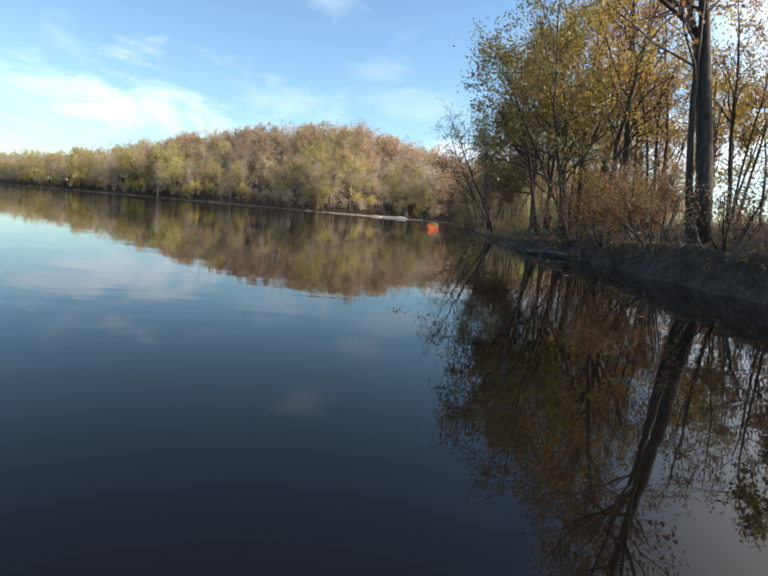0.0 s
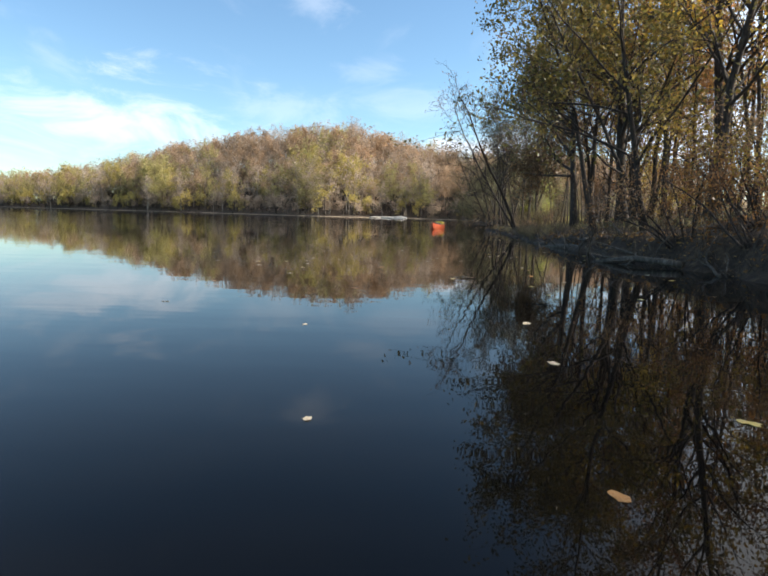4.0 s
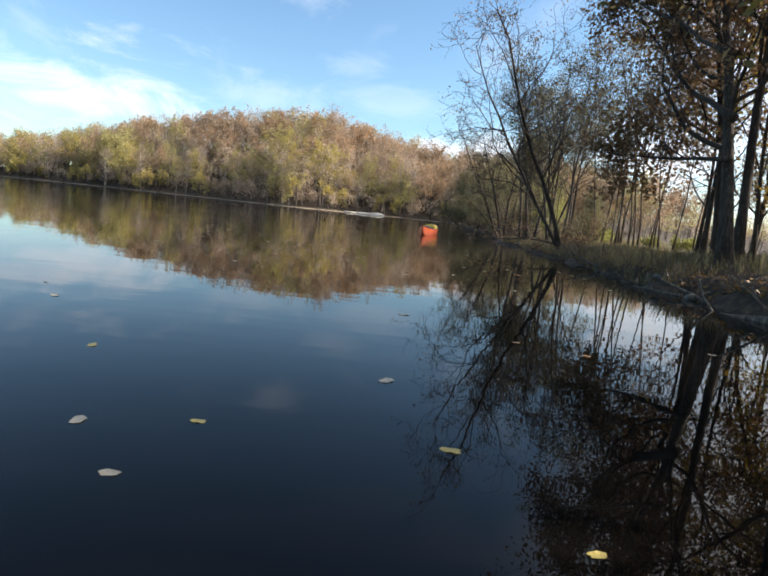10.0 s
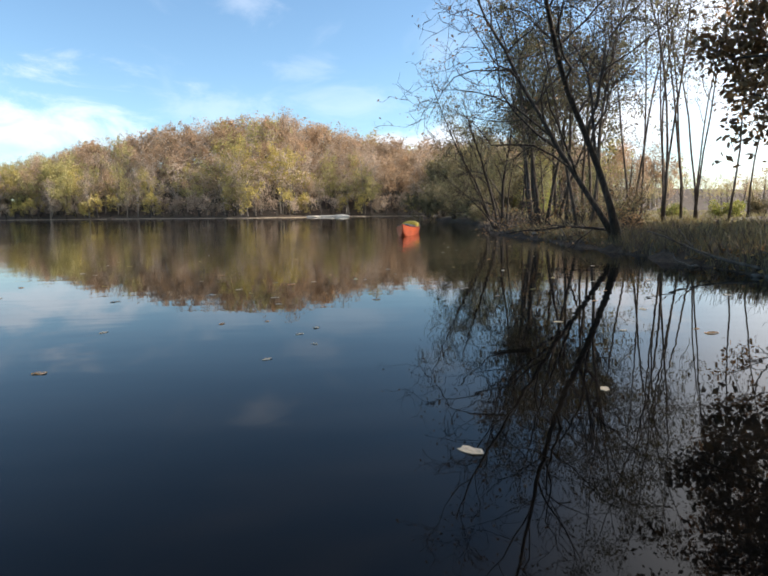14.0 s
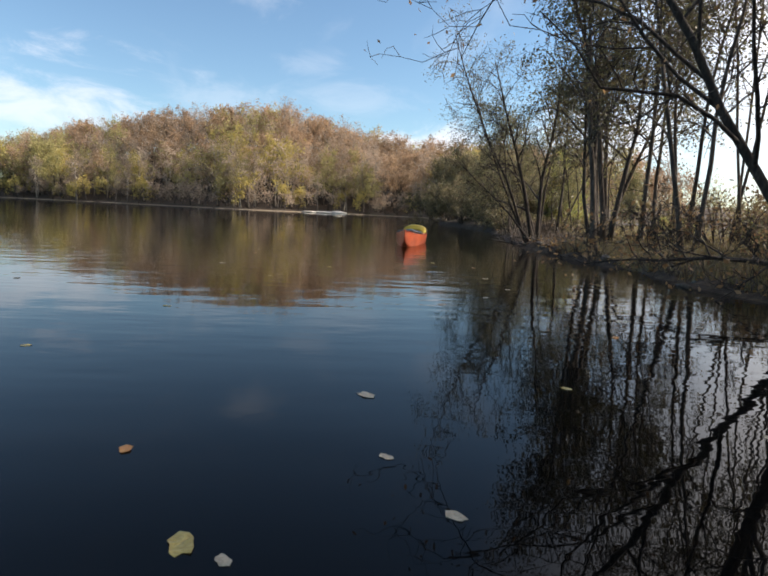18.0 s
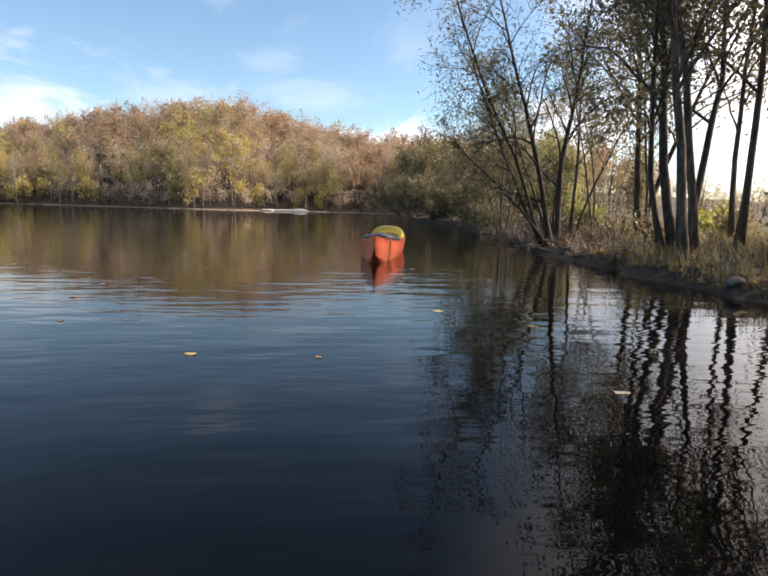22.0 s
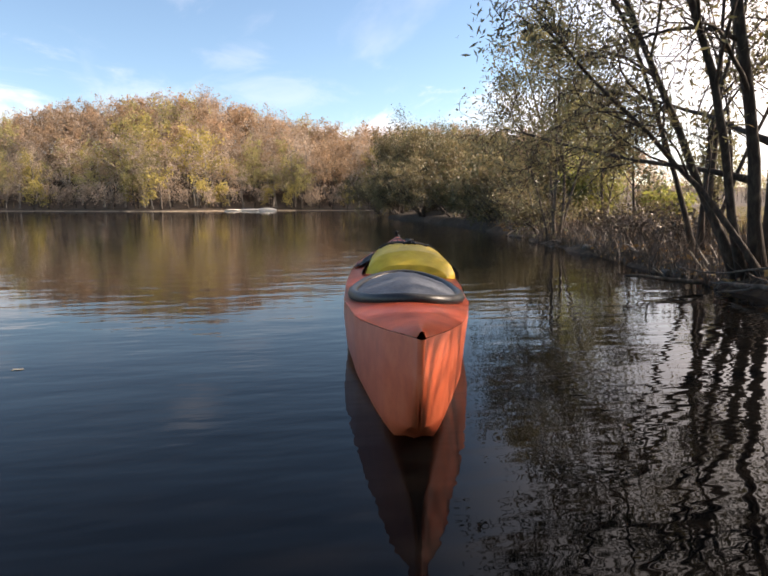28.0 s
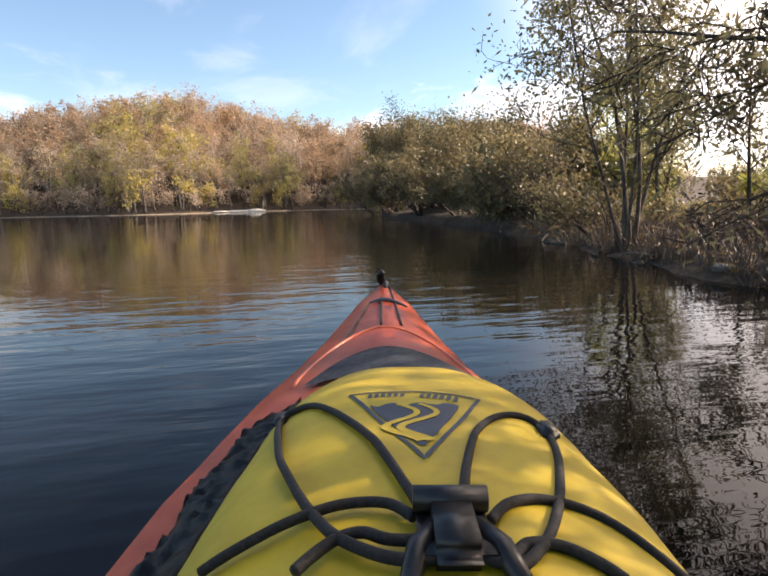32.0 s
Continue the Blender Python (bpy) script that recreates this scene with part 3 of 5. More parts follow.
tree("tree", 4, 5.2, 17.8, [((0, 0, 0), (-0.22, 0.0, 1), 7.0, 0.09), ((0.1, 0.1, 0), (-0.4, 0.2, 1), 5.5, 0.07)], M_BARK_DARK, M_OLIVE, 9500, 0.085, "leaning tree with dense olive-brown foliage overhanging the water", n1=16, first=0.15, reach=0.45, group=BANKTREES)
tree("tree", 5, 6.2, 21.6, [((0, 0, 0), (-0.06, 0.02, 1), 7.0, 0.21)], M_BARK_DARK, M_OLIVE, 13000, 0.09, "thick-trunked tree with a dense brown and olive crown", n1=28, first=0.30, reach=0.40, group=BANKTREES)
tree("tree", 6, 5.6, 23.8, [((0, 0, 0), (-0.10, -0.03, 1), 7.0, 0.15), ((-0.25, 0, 2.3), (-0.1, 1, 0.35), 4.0, 0.075), ((-0.2, 0, 1.7), (-0.25, 1, 0.05), 3.0, 0.05), ((-0.35, 0, 3.2), (-0.35, 1, 0.5), 3.6, 0.06)], M_BARK_DARK, M_BROWN, 14000, 0.085, "curved dark tree with wide limbs and brown leaves", n1=13, first=0.25, reach=0.42, wander=0.24, group=BANKTREES)
tree("tree", 7, 7.4, 19.3, [((0, 0, 0), (0, 0, 1), 8, 0.17)], M_BARK_DARK, M_RUST, 6500, 0.09, "tall tree with rust-orange leaves behind the bank", n1=20, first=0.3, reach=0.46, group=BANKTREES)
tree("tree", 8, 7.6, 24.4, [((0, 0, 0), (0.03, 0, 1), 8.5, 0.18)], M_BARK_DARK, M_GOLD, 9500, 0.09, "tall straight tree with golden leaves", n1=16, first=0.32, reach=0.42, group=BANKTREES)
tree("tree", 10, 5.0, 20.2, [((0, 0, 0), (-0.20, 0.02, 1), 6.0, 0.10)], M_BARK_DARK, M_OLIVE, 6000, 0.085, "leaning tree with dense olive-brown foliage overhanging the water", n1=20, first=0.34, reach=0.36, group=BANKTREES)
tree("tree", 11, 6.9, 26.2, [((0, 0, 0), (-0.05, 0.02, 1), 6.5, 0.11)], M_BARK_DARK, M_BROWN, 4500, 0.085, "dark tree with brown leaves behind the bank", n1=18, first=0.34, reach=0.40, group=BANKTREES)
tree("tree", 12, 6.35, 24.7, [((0, 0, 0), (0.02, 0.02, 1), 8.5, 0.12)], M_BARK_DARK, M_BROWN, 9000, 0.09, "straight dark trunk with brown and gold leaves", n1=18, first=0.32, reach=0.40, group=BANKTREES)
for i, (ax, ay) in enumerate([(8.6, 27.6), (9.6, 29.2), (10.6, 28.2), (11.6, 30.2), (8.9, 30.4), (10.2, 31.2), (12.4, 28.6), (9.4, 26.2)]):
    tree("tree", 60 + i, ax, ay, [((0, 0, 0), (0.05 * math.sin(i * 1.9), 0.05 * math.cos(i * 2.3), 1), 6.5 + 0.5 * (i % 3), 0.07 + 0.02 * (i % 2))], M_BARK_DARK, (M_GOLD, M_BROWN, M_RUST)[i % 3], 2800, 0.09, "slender dark tree with gold-brown leaves down to the ground", n1=15, n2=5, n3=3, first=0.10, reach=0.30, group="woodland trees behind the bank")
# bare tree leaning over the water, two stems
tree("bare_tree", 9, 5.2, 30.2, [((0, 0, 0), (-0.46, 0.0, 1), 6.0, 0.072), ((-0.1, -0.2, 0), (-0.12, -0.12, 1), 6.4, 0.088), ((0.1, 0.1, 0.2), (-1.0, 0.3, 0.25), 2.2, 0.04)], M_BARK_DARK, M_BROWN, 1100, 0.06, "nearly bare tree with dark stems leaning over the water", n1=15, n2=7, n3=5, first=0.2, reach=0.44, angle=0.8, wander=0.3, group=BANKTREES)
# alder stems beyond it
for i, (ax, ay) in enumerate([(8.6, 34.6), (9.0, 35.4), (9.3, 35.0), (9.9, 36.0), (10.5, 36.3), (10.1, 37.2), (11.2, 37.4), (8.2, 34.0), (8.0, 35.2), (9.6, 37.6), (10.9, 35.4), (11.8, 38.2), (12.2, 36.4), (8.8, 36.6)]):
    tree("tree", 20 + i, ax, ay, [((0, 0, 0), (0.05 * math.sin(i * 2.1), 0.05 * math.cos(i * 1.7), 1), 8.0 + (i % 3), 0.038 + 0.008 * (i % 2))], M_BARK, M_GREYLEAF, 900, 0.07, "slender bare-stemmed tree with a few leaves high up", n1=12, n2=4, n3=3, first=0.35, reach=0.2, group="slender trees behind the bank")
# upright trunks of the middle stretch
for i, (ax, ay, h, r, lx) in enumerate([(5.5, 35.7, 6.2, 0.11, -0.15), (5.78, 35.9, 6.5, 0.10, -0.06), (7.9, 37.9, 6.0, 0.085, -0.10), (7.2, 35.5, 6.5, 0.075, -0.03), (6.7, 36.3, 6.8, 0.09, 0.0), (7.5, 36.5, 6.5, 0.08, 0.04), (5.8, 33.4, 6.0, 0.075, -0.12), (6.5, 34.2, 6.5, 0.08, 0.02), (6.9, 38.6, 4.2, 0.05, -0.15)]):
    tree("tree", 30 + i, ax, ay, [((0, 0, 0), (lx, 0.02, 1), h, r * 0.74)], M_BARK, M_GREYLEAF, 3400 if i < 2 else 2400, 0.06, "dark upright tree with thinning grey-green leaves on the bank", n1=15, n2=5, n3=4, first=0.28, reach=0.27, group="upright trees on the bank")
tree("tree", 48, 6.05, 36.6, [((0, 0, 0), (-0.16, 0.06, 1), 5.6, 0.095), ((-0.15, 0.05, 0), (-0.40, 0.1, 1), 4.9, 0.06), ((0.2, 0.1, 0), (0.10, 0.1, 1), 5.8, 0.075)], M_BARK_DARK, M_GREYLEAF, 7000, 0.075, "dark forked tree with tangled bare twigs and clumps of leaves", n1=14, n2=6, n3=4, first=0.3, reach=0.36, angle=0.9, wander=0.22, group=BANKTREES)
# many-stemmed willow at the water's edge
WILLOW = "many-stemmed willow leaning over the water with thin grey-green leaves"
tree("willow", 40, 5.75, 39.8, [((0, 0, 0), (-0.22, -0.05, 1), 4.5, 0.075), ((0.12, 0.05, 0), (0.04, 0.05, 1), 4.8, 0.08), ((-0.12, 0.1, 0), (-0.42, 0.1, 1), 4.0, 0.055), ((-0.1, -0.15, 0), (-0.7, -0.1, 0.9), 2.8, 0.04), ((-0.15, 0.0, 0), (-0.50, -0.12, 1), 5.3, 0.05), ((-0.17, -0.04, 0.8), (-0.50, 0.95, 0.30), 2.9, 0.034), ((0.14, 0.08, 1.1), (-0.16, 1, 0.38), 2.7, 0.036)], M_BARK_DARK, M_GREYLEAF, 12500, 0.07, WILLOW, slim=0.22, n1=13, n2=6, n3=4, first=0.3, reach=0.33, angle=0.75, droop=0.07, group="willows at the water's edge")
tree("willow", 47, 6.35, 41.3, [((0, 0, 0), (-0.2, 0.05, 1), 3.9, 0.045), ((0.15, 0.1, 0), (0.05, 0.1, 1), 4.2, 0.045)], M_BARK_DARK, M_GREYLEAF, 4500, 0.08, WILLOW, slim=0.25, n1=10, n2=6, n3=4, first=0.5, reach=0.34, angle=0.8, droop=0.08, group="willows at the water's edge")
tree("tree", 44, 7.4, 42.4, [((0, 0, 0), (-0.06, 0, 1), 4.4, 0.06), ((0.1, 0, 0), (0.15, 0.05, 1), 4.0, 0.045)], M_BARK_DARK, M_GREYLEAF, 4200, 0.065, "leafy dark-stemmed tree beside the willows", n1=14, n2=5, n3=4, first=0.35, reach=0.36, group=BANKTREES)
# leafy little tree farther on
tree("tree", 42, 6.95, 45.7, [((-0.05, -0.1, 0), (-0.18, -0.1, 1), 3.5, 0.034), ((0, 0, 0), (-0.10, 0, 1), 3.9, 0.044), ((0.12, 0.1, 0), (0.1, 0, 1), 4.1, 0.042), ((-0.12, 0, 0), (-0.28, 0, 1), 3.3, 0.032), ((0.25, 0.3, 0), (0.22, 0.1, 1), 3.7, 0.038), ((0.1, 0.2, 0), (0.02, 0.1, 1), 3.8, 0.034)], M_BARK, M_GREYGREEN, 16000, 0.052, "small many-stemmed tree with yellow-green leaves at the bank", n1=10, n2=5, n3=4, first=0.3, reach=0.36, group=BANKTREES)
tree("tree", 43, 8.4, 45.4, [((0, 0, 0), (-0.1, 0, 1), 1.9, 0.04)], M_BARK_DARK, M_DARKGREEN, 1700, 0.065, "small dark-leaved tree behind the brush", n1=10, first=0.35, reach=0.4, group=BANKTREES)
tree("tree", 45, 8.3, 41.1, [((0, 0, 0), (-0.12, 0, 1), 6.2, 0.10), ((0.1, 0.1, 0), (0.1, -0.1, 1), 6.0, 0.08)], M_BARK_DARK, M_GREYLEAF, 9000, 0.075, "leafy dark-stemmed tree beside the willows", n1=16, n2=5, n3=4, first=0.3, reach=0.36, group=BANKTREES)
for i, (ax, ay, h) in enumerate([(11.5, 52.0, 3.4), (10.6, 50.0, 2.8), (12.6, 55.0, 3.8), (13.2, 49.0, 2.4)]):
    tree("tree", 62 + i + 10, ax, ay, [((0, 0, 0), (-0.05, 0.02, 1), h, 0.06), ((0.15, 0.1, 0), (0.15 - 0.06 * i, 0.05, 1), h * 0.85, 0.045)], M_BARK, (M_YELLOWGREEN, M_GREYGREEN)[i % 2], 3000, 0.085, "bushy olive-green tree on the open ground beyond the bank", n1=13, n2=5, n3=3, first=0.12, reach=0.34, jitter=0.16, group="trees on the open ground")
for i, (ax, ay) in enumerate([(7.6, 41.8), (8.3, 43.0), (8.8, 42.0)]):
    tree("sapling", 50 + i, ax, ay, [((0, 0, 0), (-0.12 + 0.06 * i, 0.02, 1), 3.2 + 0.4 * (i % 3), 0.035)], M_BARK_DARK, M_OLIVE, 240, 0.06, "thin leaning sapling with sparse leaves", n1=9, n2=3, n3=3, first=0.35, reach=0.3, group="saplings on the bank")
# wood behind the first stretch
rngw = np.random.default_rng(77)
for i in range(40):
    ax, ay = 7.8 + 8 * rngw.random(), (19 + 13 * rngw.random()) if i > 4 else (9 + 9 * rngw.random())
    ax = ax + 4 if i <= 4 else ax
    if i >= 30:
        ax, ay = 11 + 8 * rngw.random(), 27 + 8 * rngw.random()
    mat = (M_RUST, M_GOLD, M_BROWN, M_OLIVE)[i % 4]
    tree("tree", 100 + i, ax, ay, [((0, 0, 0), (rngw.normal(0, 0.04), rngw.normal(0, 0.04), 1), 6.5 + 2.5 * rngw.random(), 0.06 + 0.07 * rngw.random())], M_BARK_DARK, mat, 1000 if i < 5 else 1000 if ax > 0.48 * (ay - 4) else 1900 if i < 30 else 1200, 0.10, "dark-stemmed woodland tree with autumn leaves behind the bank", n1=11, n2=4, n3=3, first=0.40, reach=0.34, group="woodland trees behind the bank")

# the same wood carried on behind the start: unseen trees added to shade the water
for i in range(10):
    ax, ay = 6.6 + 6 * rngw.random(), -9 + 16 * rngw.random()
    tree("tree", 150 + i, ax, ay, [((0, 0, 0), (rngw.normal(0, 0.04), rngw.normal(0, 0.04), 1), 8.5, 0.12)], M_BARK_DARK, (M_RUST, M_BROWN)[i % 2], 2600, 0.14, "dark-stemmed woodland tree with autumn leaves behind the bank", n1=10, n2=4, n3=2, first=0.3, reach=0.36, group="woodland trees behind the bank")

# tall wood added on the slope behind, mostly out of view, to shade the high bank
for i in range(12):
    ax, ay = 13 + 5 * rngw.random(), 3 + 2.1 * i + rngw.normal(0, 0.6)
    tree("tree", 170 + i, ax, ay, [((0, 0, 0), (rngw.normal(0, 0.04), rngw.normal(0, 0.04), 1), 6.6 + 1.0 * rngw.random(), 0.12)], M_BARK_DARK, (M_RUST, M_BROWN, M_OLIVE)[i % 3], 2800, 0.17, "dark-stemmed woodland tree added so its high autumn crown shades the bank", n1=12, n2=4, n3=2, first=0.42, reach=0.34, jitter=0.2, group="woodland trees behind the bank")

# ---------------- dark wooded point farther along the shore ----------------
rngp = np.random.default_rng(5)
for i in range(30):
    ay = 53 + 26 * rngp.random()
    ax = float(np.interp(ay, SHORE_Y, SHORE_X)) + 0.5 + (2.0 + 5 * float(step(58, 70, ay))) * rngp.random() ** 1.4
    h = (1.9 + 0.15 * (ay - 53)) * (0.8 + 0.3 * rngp.random())
    lean = -0.28 * math.exp(-(ax - 8) / 2.5)
    # dark leaf colours here stand in for the shade on the point
    tree("tree", 200 + i, ax, ay, [((0, 0, 0), (lean, 0, 1), h, 0.05), ((0.1, 0, 0), (lean + 0.2 * rngp.normal(), 0.1, 1), h * 0.85, 0.035)], M_BARK_DARK, (M_DARKGREEN, M_DUSK, M_DUSK, M_DARKGREEN)[i % 4], 5600, 0.10, "dark tree of the wooded point leaning to the water, shade put in its leaf colour", n1=10, n2=4, n3=2, first=0.12, reach=0.4, jitter=0.25, group="trees of the wooded point")

# ---------------- far wooded hill ----------------


def far_tree_meshes(seed, height, width, mat, bark, leaves, size, bare=0.0):
    rng = np.random.default_rng(seed)
    v, f, tw = grow(rng, [((0, 0, 0), (rng.normal(0, 0.05), rng.normal(0, 0.05), 1), height, 0.17)], n1=15, n2=4, n3=1, first=0.25, reach=width / height * 1.0, angle=1.05, wander=0.22, up=0.15, sides=(5, 3, 3, 3))
    wood = mesh_data("trunk", v, f, bark, True)
    at = tw[rng.integers(0, len(tw), leaves)]
    fine = leaves_at(rng, at, size, 0.30, 0.0, 0.75)
    rough = leaves_at(rng, at[:: 1 if leaves < 800 else 2], size * 1.4, 0.32, 0.0, 0.8)
    # plain stem and main limbs for the trees that stand too far back to be told apart
    bole = Wood()
    pts, rad = limb(rng, (0, 0, 0), (rng.normal(0, 0.05), rng.normal(0, 0.05), 1), height * 0.95, 0.16, 0.03, 5, 0.06)
    tube(pts, rad, 4, bole, None, False)
    for i in range(9):
        q = 1 + i % 4
        sp, sr = limb(rng, pts[q], side_way(rng, pts[q + 1] - pts[q], 0.75) + np.array([0, 0, 0.3]), width * rng.uniform(0.5, 0.9), 0.07, 0.02, 3, 0.2)
        tube(sp, sr, 3, bole, None, False)
    return wood, quads_data("crown", fine, mat), rough, bole


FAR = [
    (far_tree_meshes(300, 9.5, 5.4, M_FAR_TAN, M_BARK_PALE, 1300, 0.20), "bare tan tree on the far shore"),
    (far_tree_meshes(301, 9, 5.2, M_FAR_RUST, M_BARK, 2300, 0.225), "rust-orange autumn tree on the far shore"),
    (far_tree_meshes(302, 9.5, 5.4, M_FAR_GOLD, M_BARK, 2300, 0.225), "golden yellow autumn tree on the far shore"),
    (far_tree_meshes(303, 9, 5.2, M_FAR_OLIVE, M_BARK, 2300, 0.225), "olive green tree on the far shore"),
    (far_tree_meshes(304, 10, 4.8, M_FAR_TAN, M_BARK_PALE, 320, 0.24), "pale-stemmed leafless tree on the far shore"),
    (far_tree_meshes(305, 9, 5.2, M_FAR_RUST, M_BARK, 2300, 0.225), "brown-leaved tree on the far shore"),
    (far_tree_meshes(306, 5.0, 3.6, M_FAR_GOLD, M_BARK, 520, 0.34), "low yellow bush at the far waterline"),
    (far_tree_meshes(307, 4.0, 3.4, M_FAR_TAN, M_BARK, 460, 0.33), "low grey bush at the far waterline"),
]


def plant_far(kind, x, y, s, turn):
    (wood, crown, _, _), label = FAR[kind]
    low = kind > 5
    root = tagged(new("bush" if low else "tree"), label, "bush" if low else "tree", "bushes on the far shore" if low else "trees on the far shore")
    root.location, root.rotation_euler, root.scale = (x, y, ground(x, y) - 0.1), (0, 0, turn), (s, s, s)
    hang("trunk", wood, root)
    hang("crown", crown, root)


rngf = np.random.default_rng(9)


def far_band(count, d0, d1, kinds, weights, s0, s1, x0=-195, x1=62):
    made = []
    xs, ys = rngf.uniform(x0, x1, 40000), rngf.uniform(122, 235, 40000)
    ds = shore_distance(xs, ys)
    fit = (ds >= d0) & (ds <= d1)
    for x, y in zip(xs[fit].tolist(), ys[fit].tolist()):
        if len(made) == count:
            break
        if all((x - a) ** 2 + (y - b) ** 2 > 3.2 for a, b, *_ in made):
            made.append((x, y, int(rngf.choice(kinds, p=weights)), rngf.uniform(s0, s1) * float(np.interp(x, [-150, -75], [0.82, 1.0])), rngf.uniform(0, 6.28)))
    return made


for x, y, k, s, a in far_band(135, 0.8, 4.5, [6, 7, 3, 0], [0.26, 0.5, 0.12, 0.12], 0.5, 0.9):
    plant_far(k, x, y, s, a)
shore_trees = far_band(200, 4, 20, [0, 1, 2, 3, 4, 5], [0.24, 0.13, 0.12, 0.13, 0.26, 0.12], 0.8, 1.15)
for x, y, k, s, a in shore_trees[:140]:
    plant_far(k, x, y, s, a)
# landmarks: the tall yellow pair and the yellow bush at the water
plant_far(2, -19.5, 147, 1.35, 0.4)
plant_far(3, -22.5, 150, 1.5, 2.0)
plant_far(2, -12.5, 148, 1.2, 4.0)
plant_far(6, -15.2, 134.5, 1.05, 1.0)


def far_shore_strip():
    line = OUTLINE[len(SHORE_X) + 2 : len(SHORE_X) + 12]
    pts = []
    for (ax, ay), (bx, by) in zip(line, line[1:]):
        n = max(2, int(math.hypot(bx - ax, by - ay) / 1.2))
        pts += [(ax + (bx - ax) * k / n, ay + (by - ay) * k / n) for k in range(n)]
    p = np.array(pts)
    d = unit(np.gradient(p, axis=0))
    side = np.stack([d[:, 1], -d[:, 0]], 1)
    s = np.arange(len(p))
    wide = 0.6 + 0.35 * np.sin(s * 0.31) * np.cos(s * 0.17) + 0.15 * np.sin(s * 1.3)
    rows = []
    for off, z in ((-0.9, -0.12), (-0.25, 0.03), (0.0, 0.07), (0.5, 0.13), (1.3, 0.06)):
        q = p + side * (off * wide)[:, None]
        rows.append(np.column_stack([q, z * (0.55 + 0.45 * wide)]))
    v = np.concatenate(rows)
    n = len(p)
    f = [(r * n + i, r * n + i + 1, (r + 1) * n + i + 1, (r + 1) * n + i) for r in range(4) for i in range(n - 1)]
    tagged(hang("shore_strip", mesh_data("shore_strip", v, f, M_SHORE, True)), "pale strip of gravel along the far waterline", "shore", kind="structure")


far_shore_strip()


def far_wood(name, places, label):
    """Trees too many and too far to tell apart, as one mesh of wood and one of leaves."""
    root = tagged(new(name), label, "woods", kind="stuff")
    groups = {}
    for x, y, k, s, a in places:
        groups.setdefault(k, []).append((x, y, s, a))
    for k, some in groups.items():
        (wood, crown, c, bole), _ = FAR[k]
        cv, boles = [], Wood()
        bv, bf = np.concatenate(bole.v), np.concatenate(bole.f)
        zs = ground_height(np.array([p[0] for p in some]), np.array([p[1] for p in some]))
        for (x, y, s, a), z in zip(some, zs):
            R = np.array([[math.cos(a), -math.sin(a), 0], [math.sin(a), math.cos(a), 0], [0, 0, 1]]) * s
            cv.append((c if s > 0.53 else c[::3]) @ R.T + (x, y, z))
            boles.v.append(bv @ R.T + (x, y, z - 0.1))
            boles.f.append(bf + boles.n)
            boles.n += len(bv)
        hang("trunks", mesh_data("trunks", boles, None, wood.materials[0], True), root)
        hang("crown", quads_data("crown", np.concatenate(cv), crown.materials[0]), root)


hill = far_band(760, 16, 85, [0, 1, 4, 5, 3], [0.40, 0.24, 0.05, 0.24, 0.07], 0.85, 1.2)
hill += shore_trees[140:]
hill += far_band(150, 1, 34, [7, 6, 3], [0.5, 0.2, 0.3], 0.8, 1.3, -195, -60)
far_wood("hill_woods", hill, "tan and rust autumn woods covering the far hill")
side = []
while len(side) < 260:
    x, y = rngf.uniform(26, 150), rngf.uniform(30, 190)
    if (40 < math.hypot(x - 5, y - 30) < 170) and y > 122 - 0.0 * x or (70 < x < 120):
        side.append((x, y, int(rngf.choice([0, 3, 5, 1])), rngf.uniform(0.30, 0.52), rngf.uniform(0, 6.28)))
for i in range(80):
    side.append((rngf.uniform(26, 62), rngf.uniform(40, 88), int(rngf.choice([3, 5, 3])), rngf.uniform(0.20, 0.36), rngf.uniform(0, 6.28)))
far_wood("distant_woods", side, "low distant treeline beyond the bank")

# ---------------- low growth and litter of the bank ----------------


def shrub(seed, x, y, size, mat, leaves, label, leaf=0.06, stems=7, lean=(0, 0), flat=0.6):
    rng = np.random.default_rng(seed)
    st = []
    for i in range(stems):
        a = rng.uniform(0, 6.28)
        st.append(((0.15 * math.cos(a), 0.15 * math.sin(a), 0), (flat * math.cos(a) + lean[0], flat * math.sin(a) + lean[1], 1), size * rng.uniform(0.7, 1.15), 0.012 + 0.006 * size))
    root = tagged(new("shrub"), label, "shrub", "shrubs on the bank")
    root.location = (x, y, ground(x, y) - 0.04)
    tw = []
    for stem in st:
        v, f, ends = grow(rng, [stem], n1=5, n2=2, n3=2, first=0.15, reach=0.5, angle=0.8, wander=0.25, sides=(4, 3, 3, 3))
        hang("stem", mesh_data("stem", v, f, M_BARK_DARK, True), root)
        tw.append(ends)
    tw = np.concatenate(tw)
    if leaves:
        at = tw[rng.integers(0, len(tw), leaves)]
        hang("foliage", quads_data("foliage", leaves_at(rng, at, leaf, 0.09, 0, 0.55), mat), root)


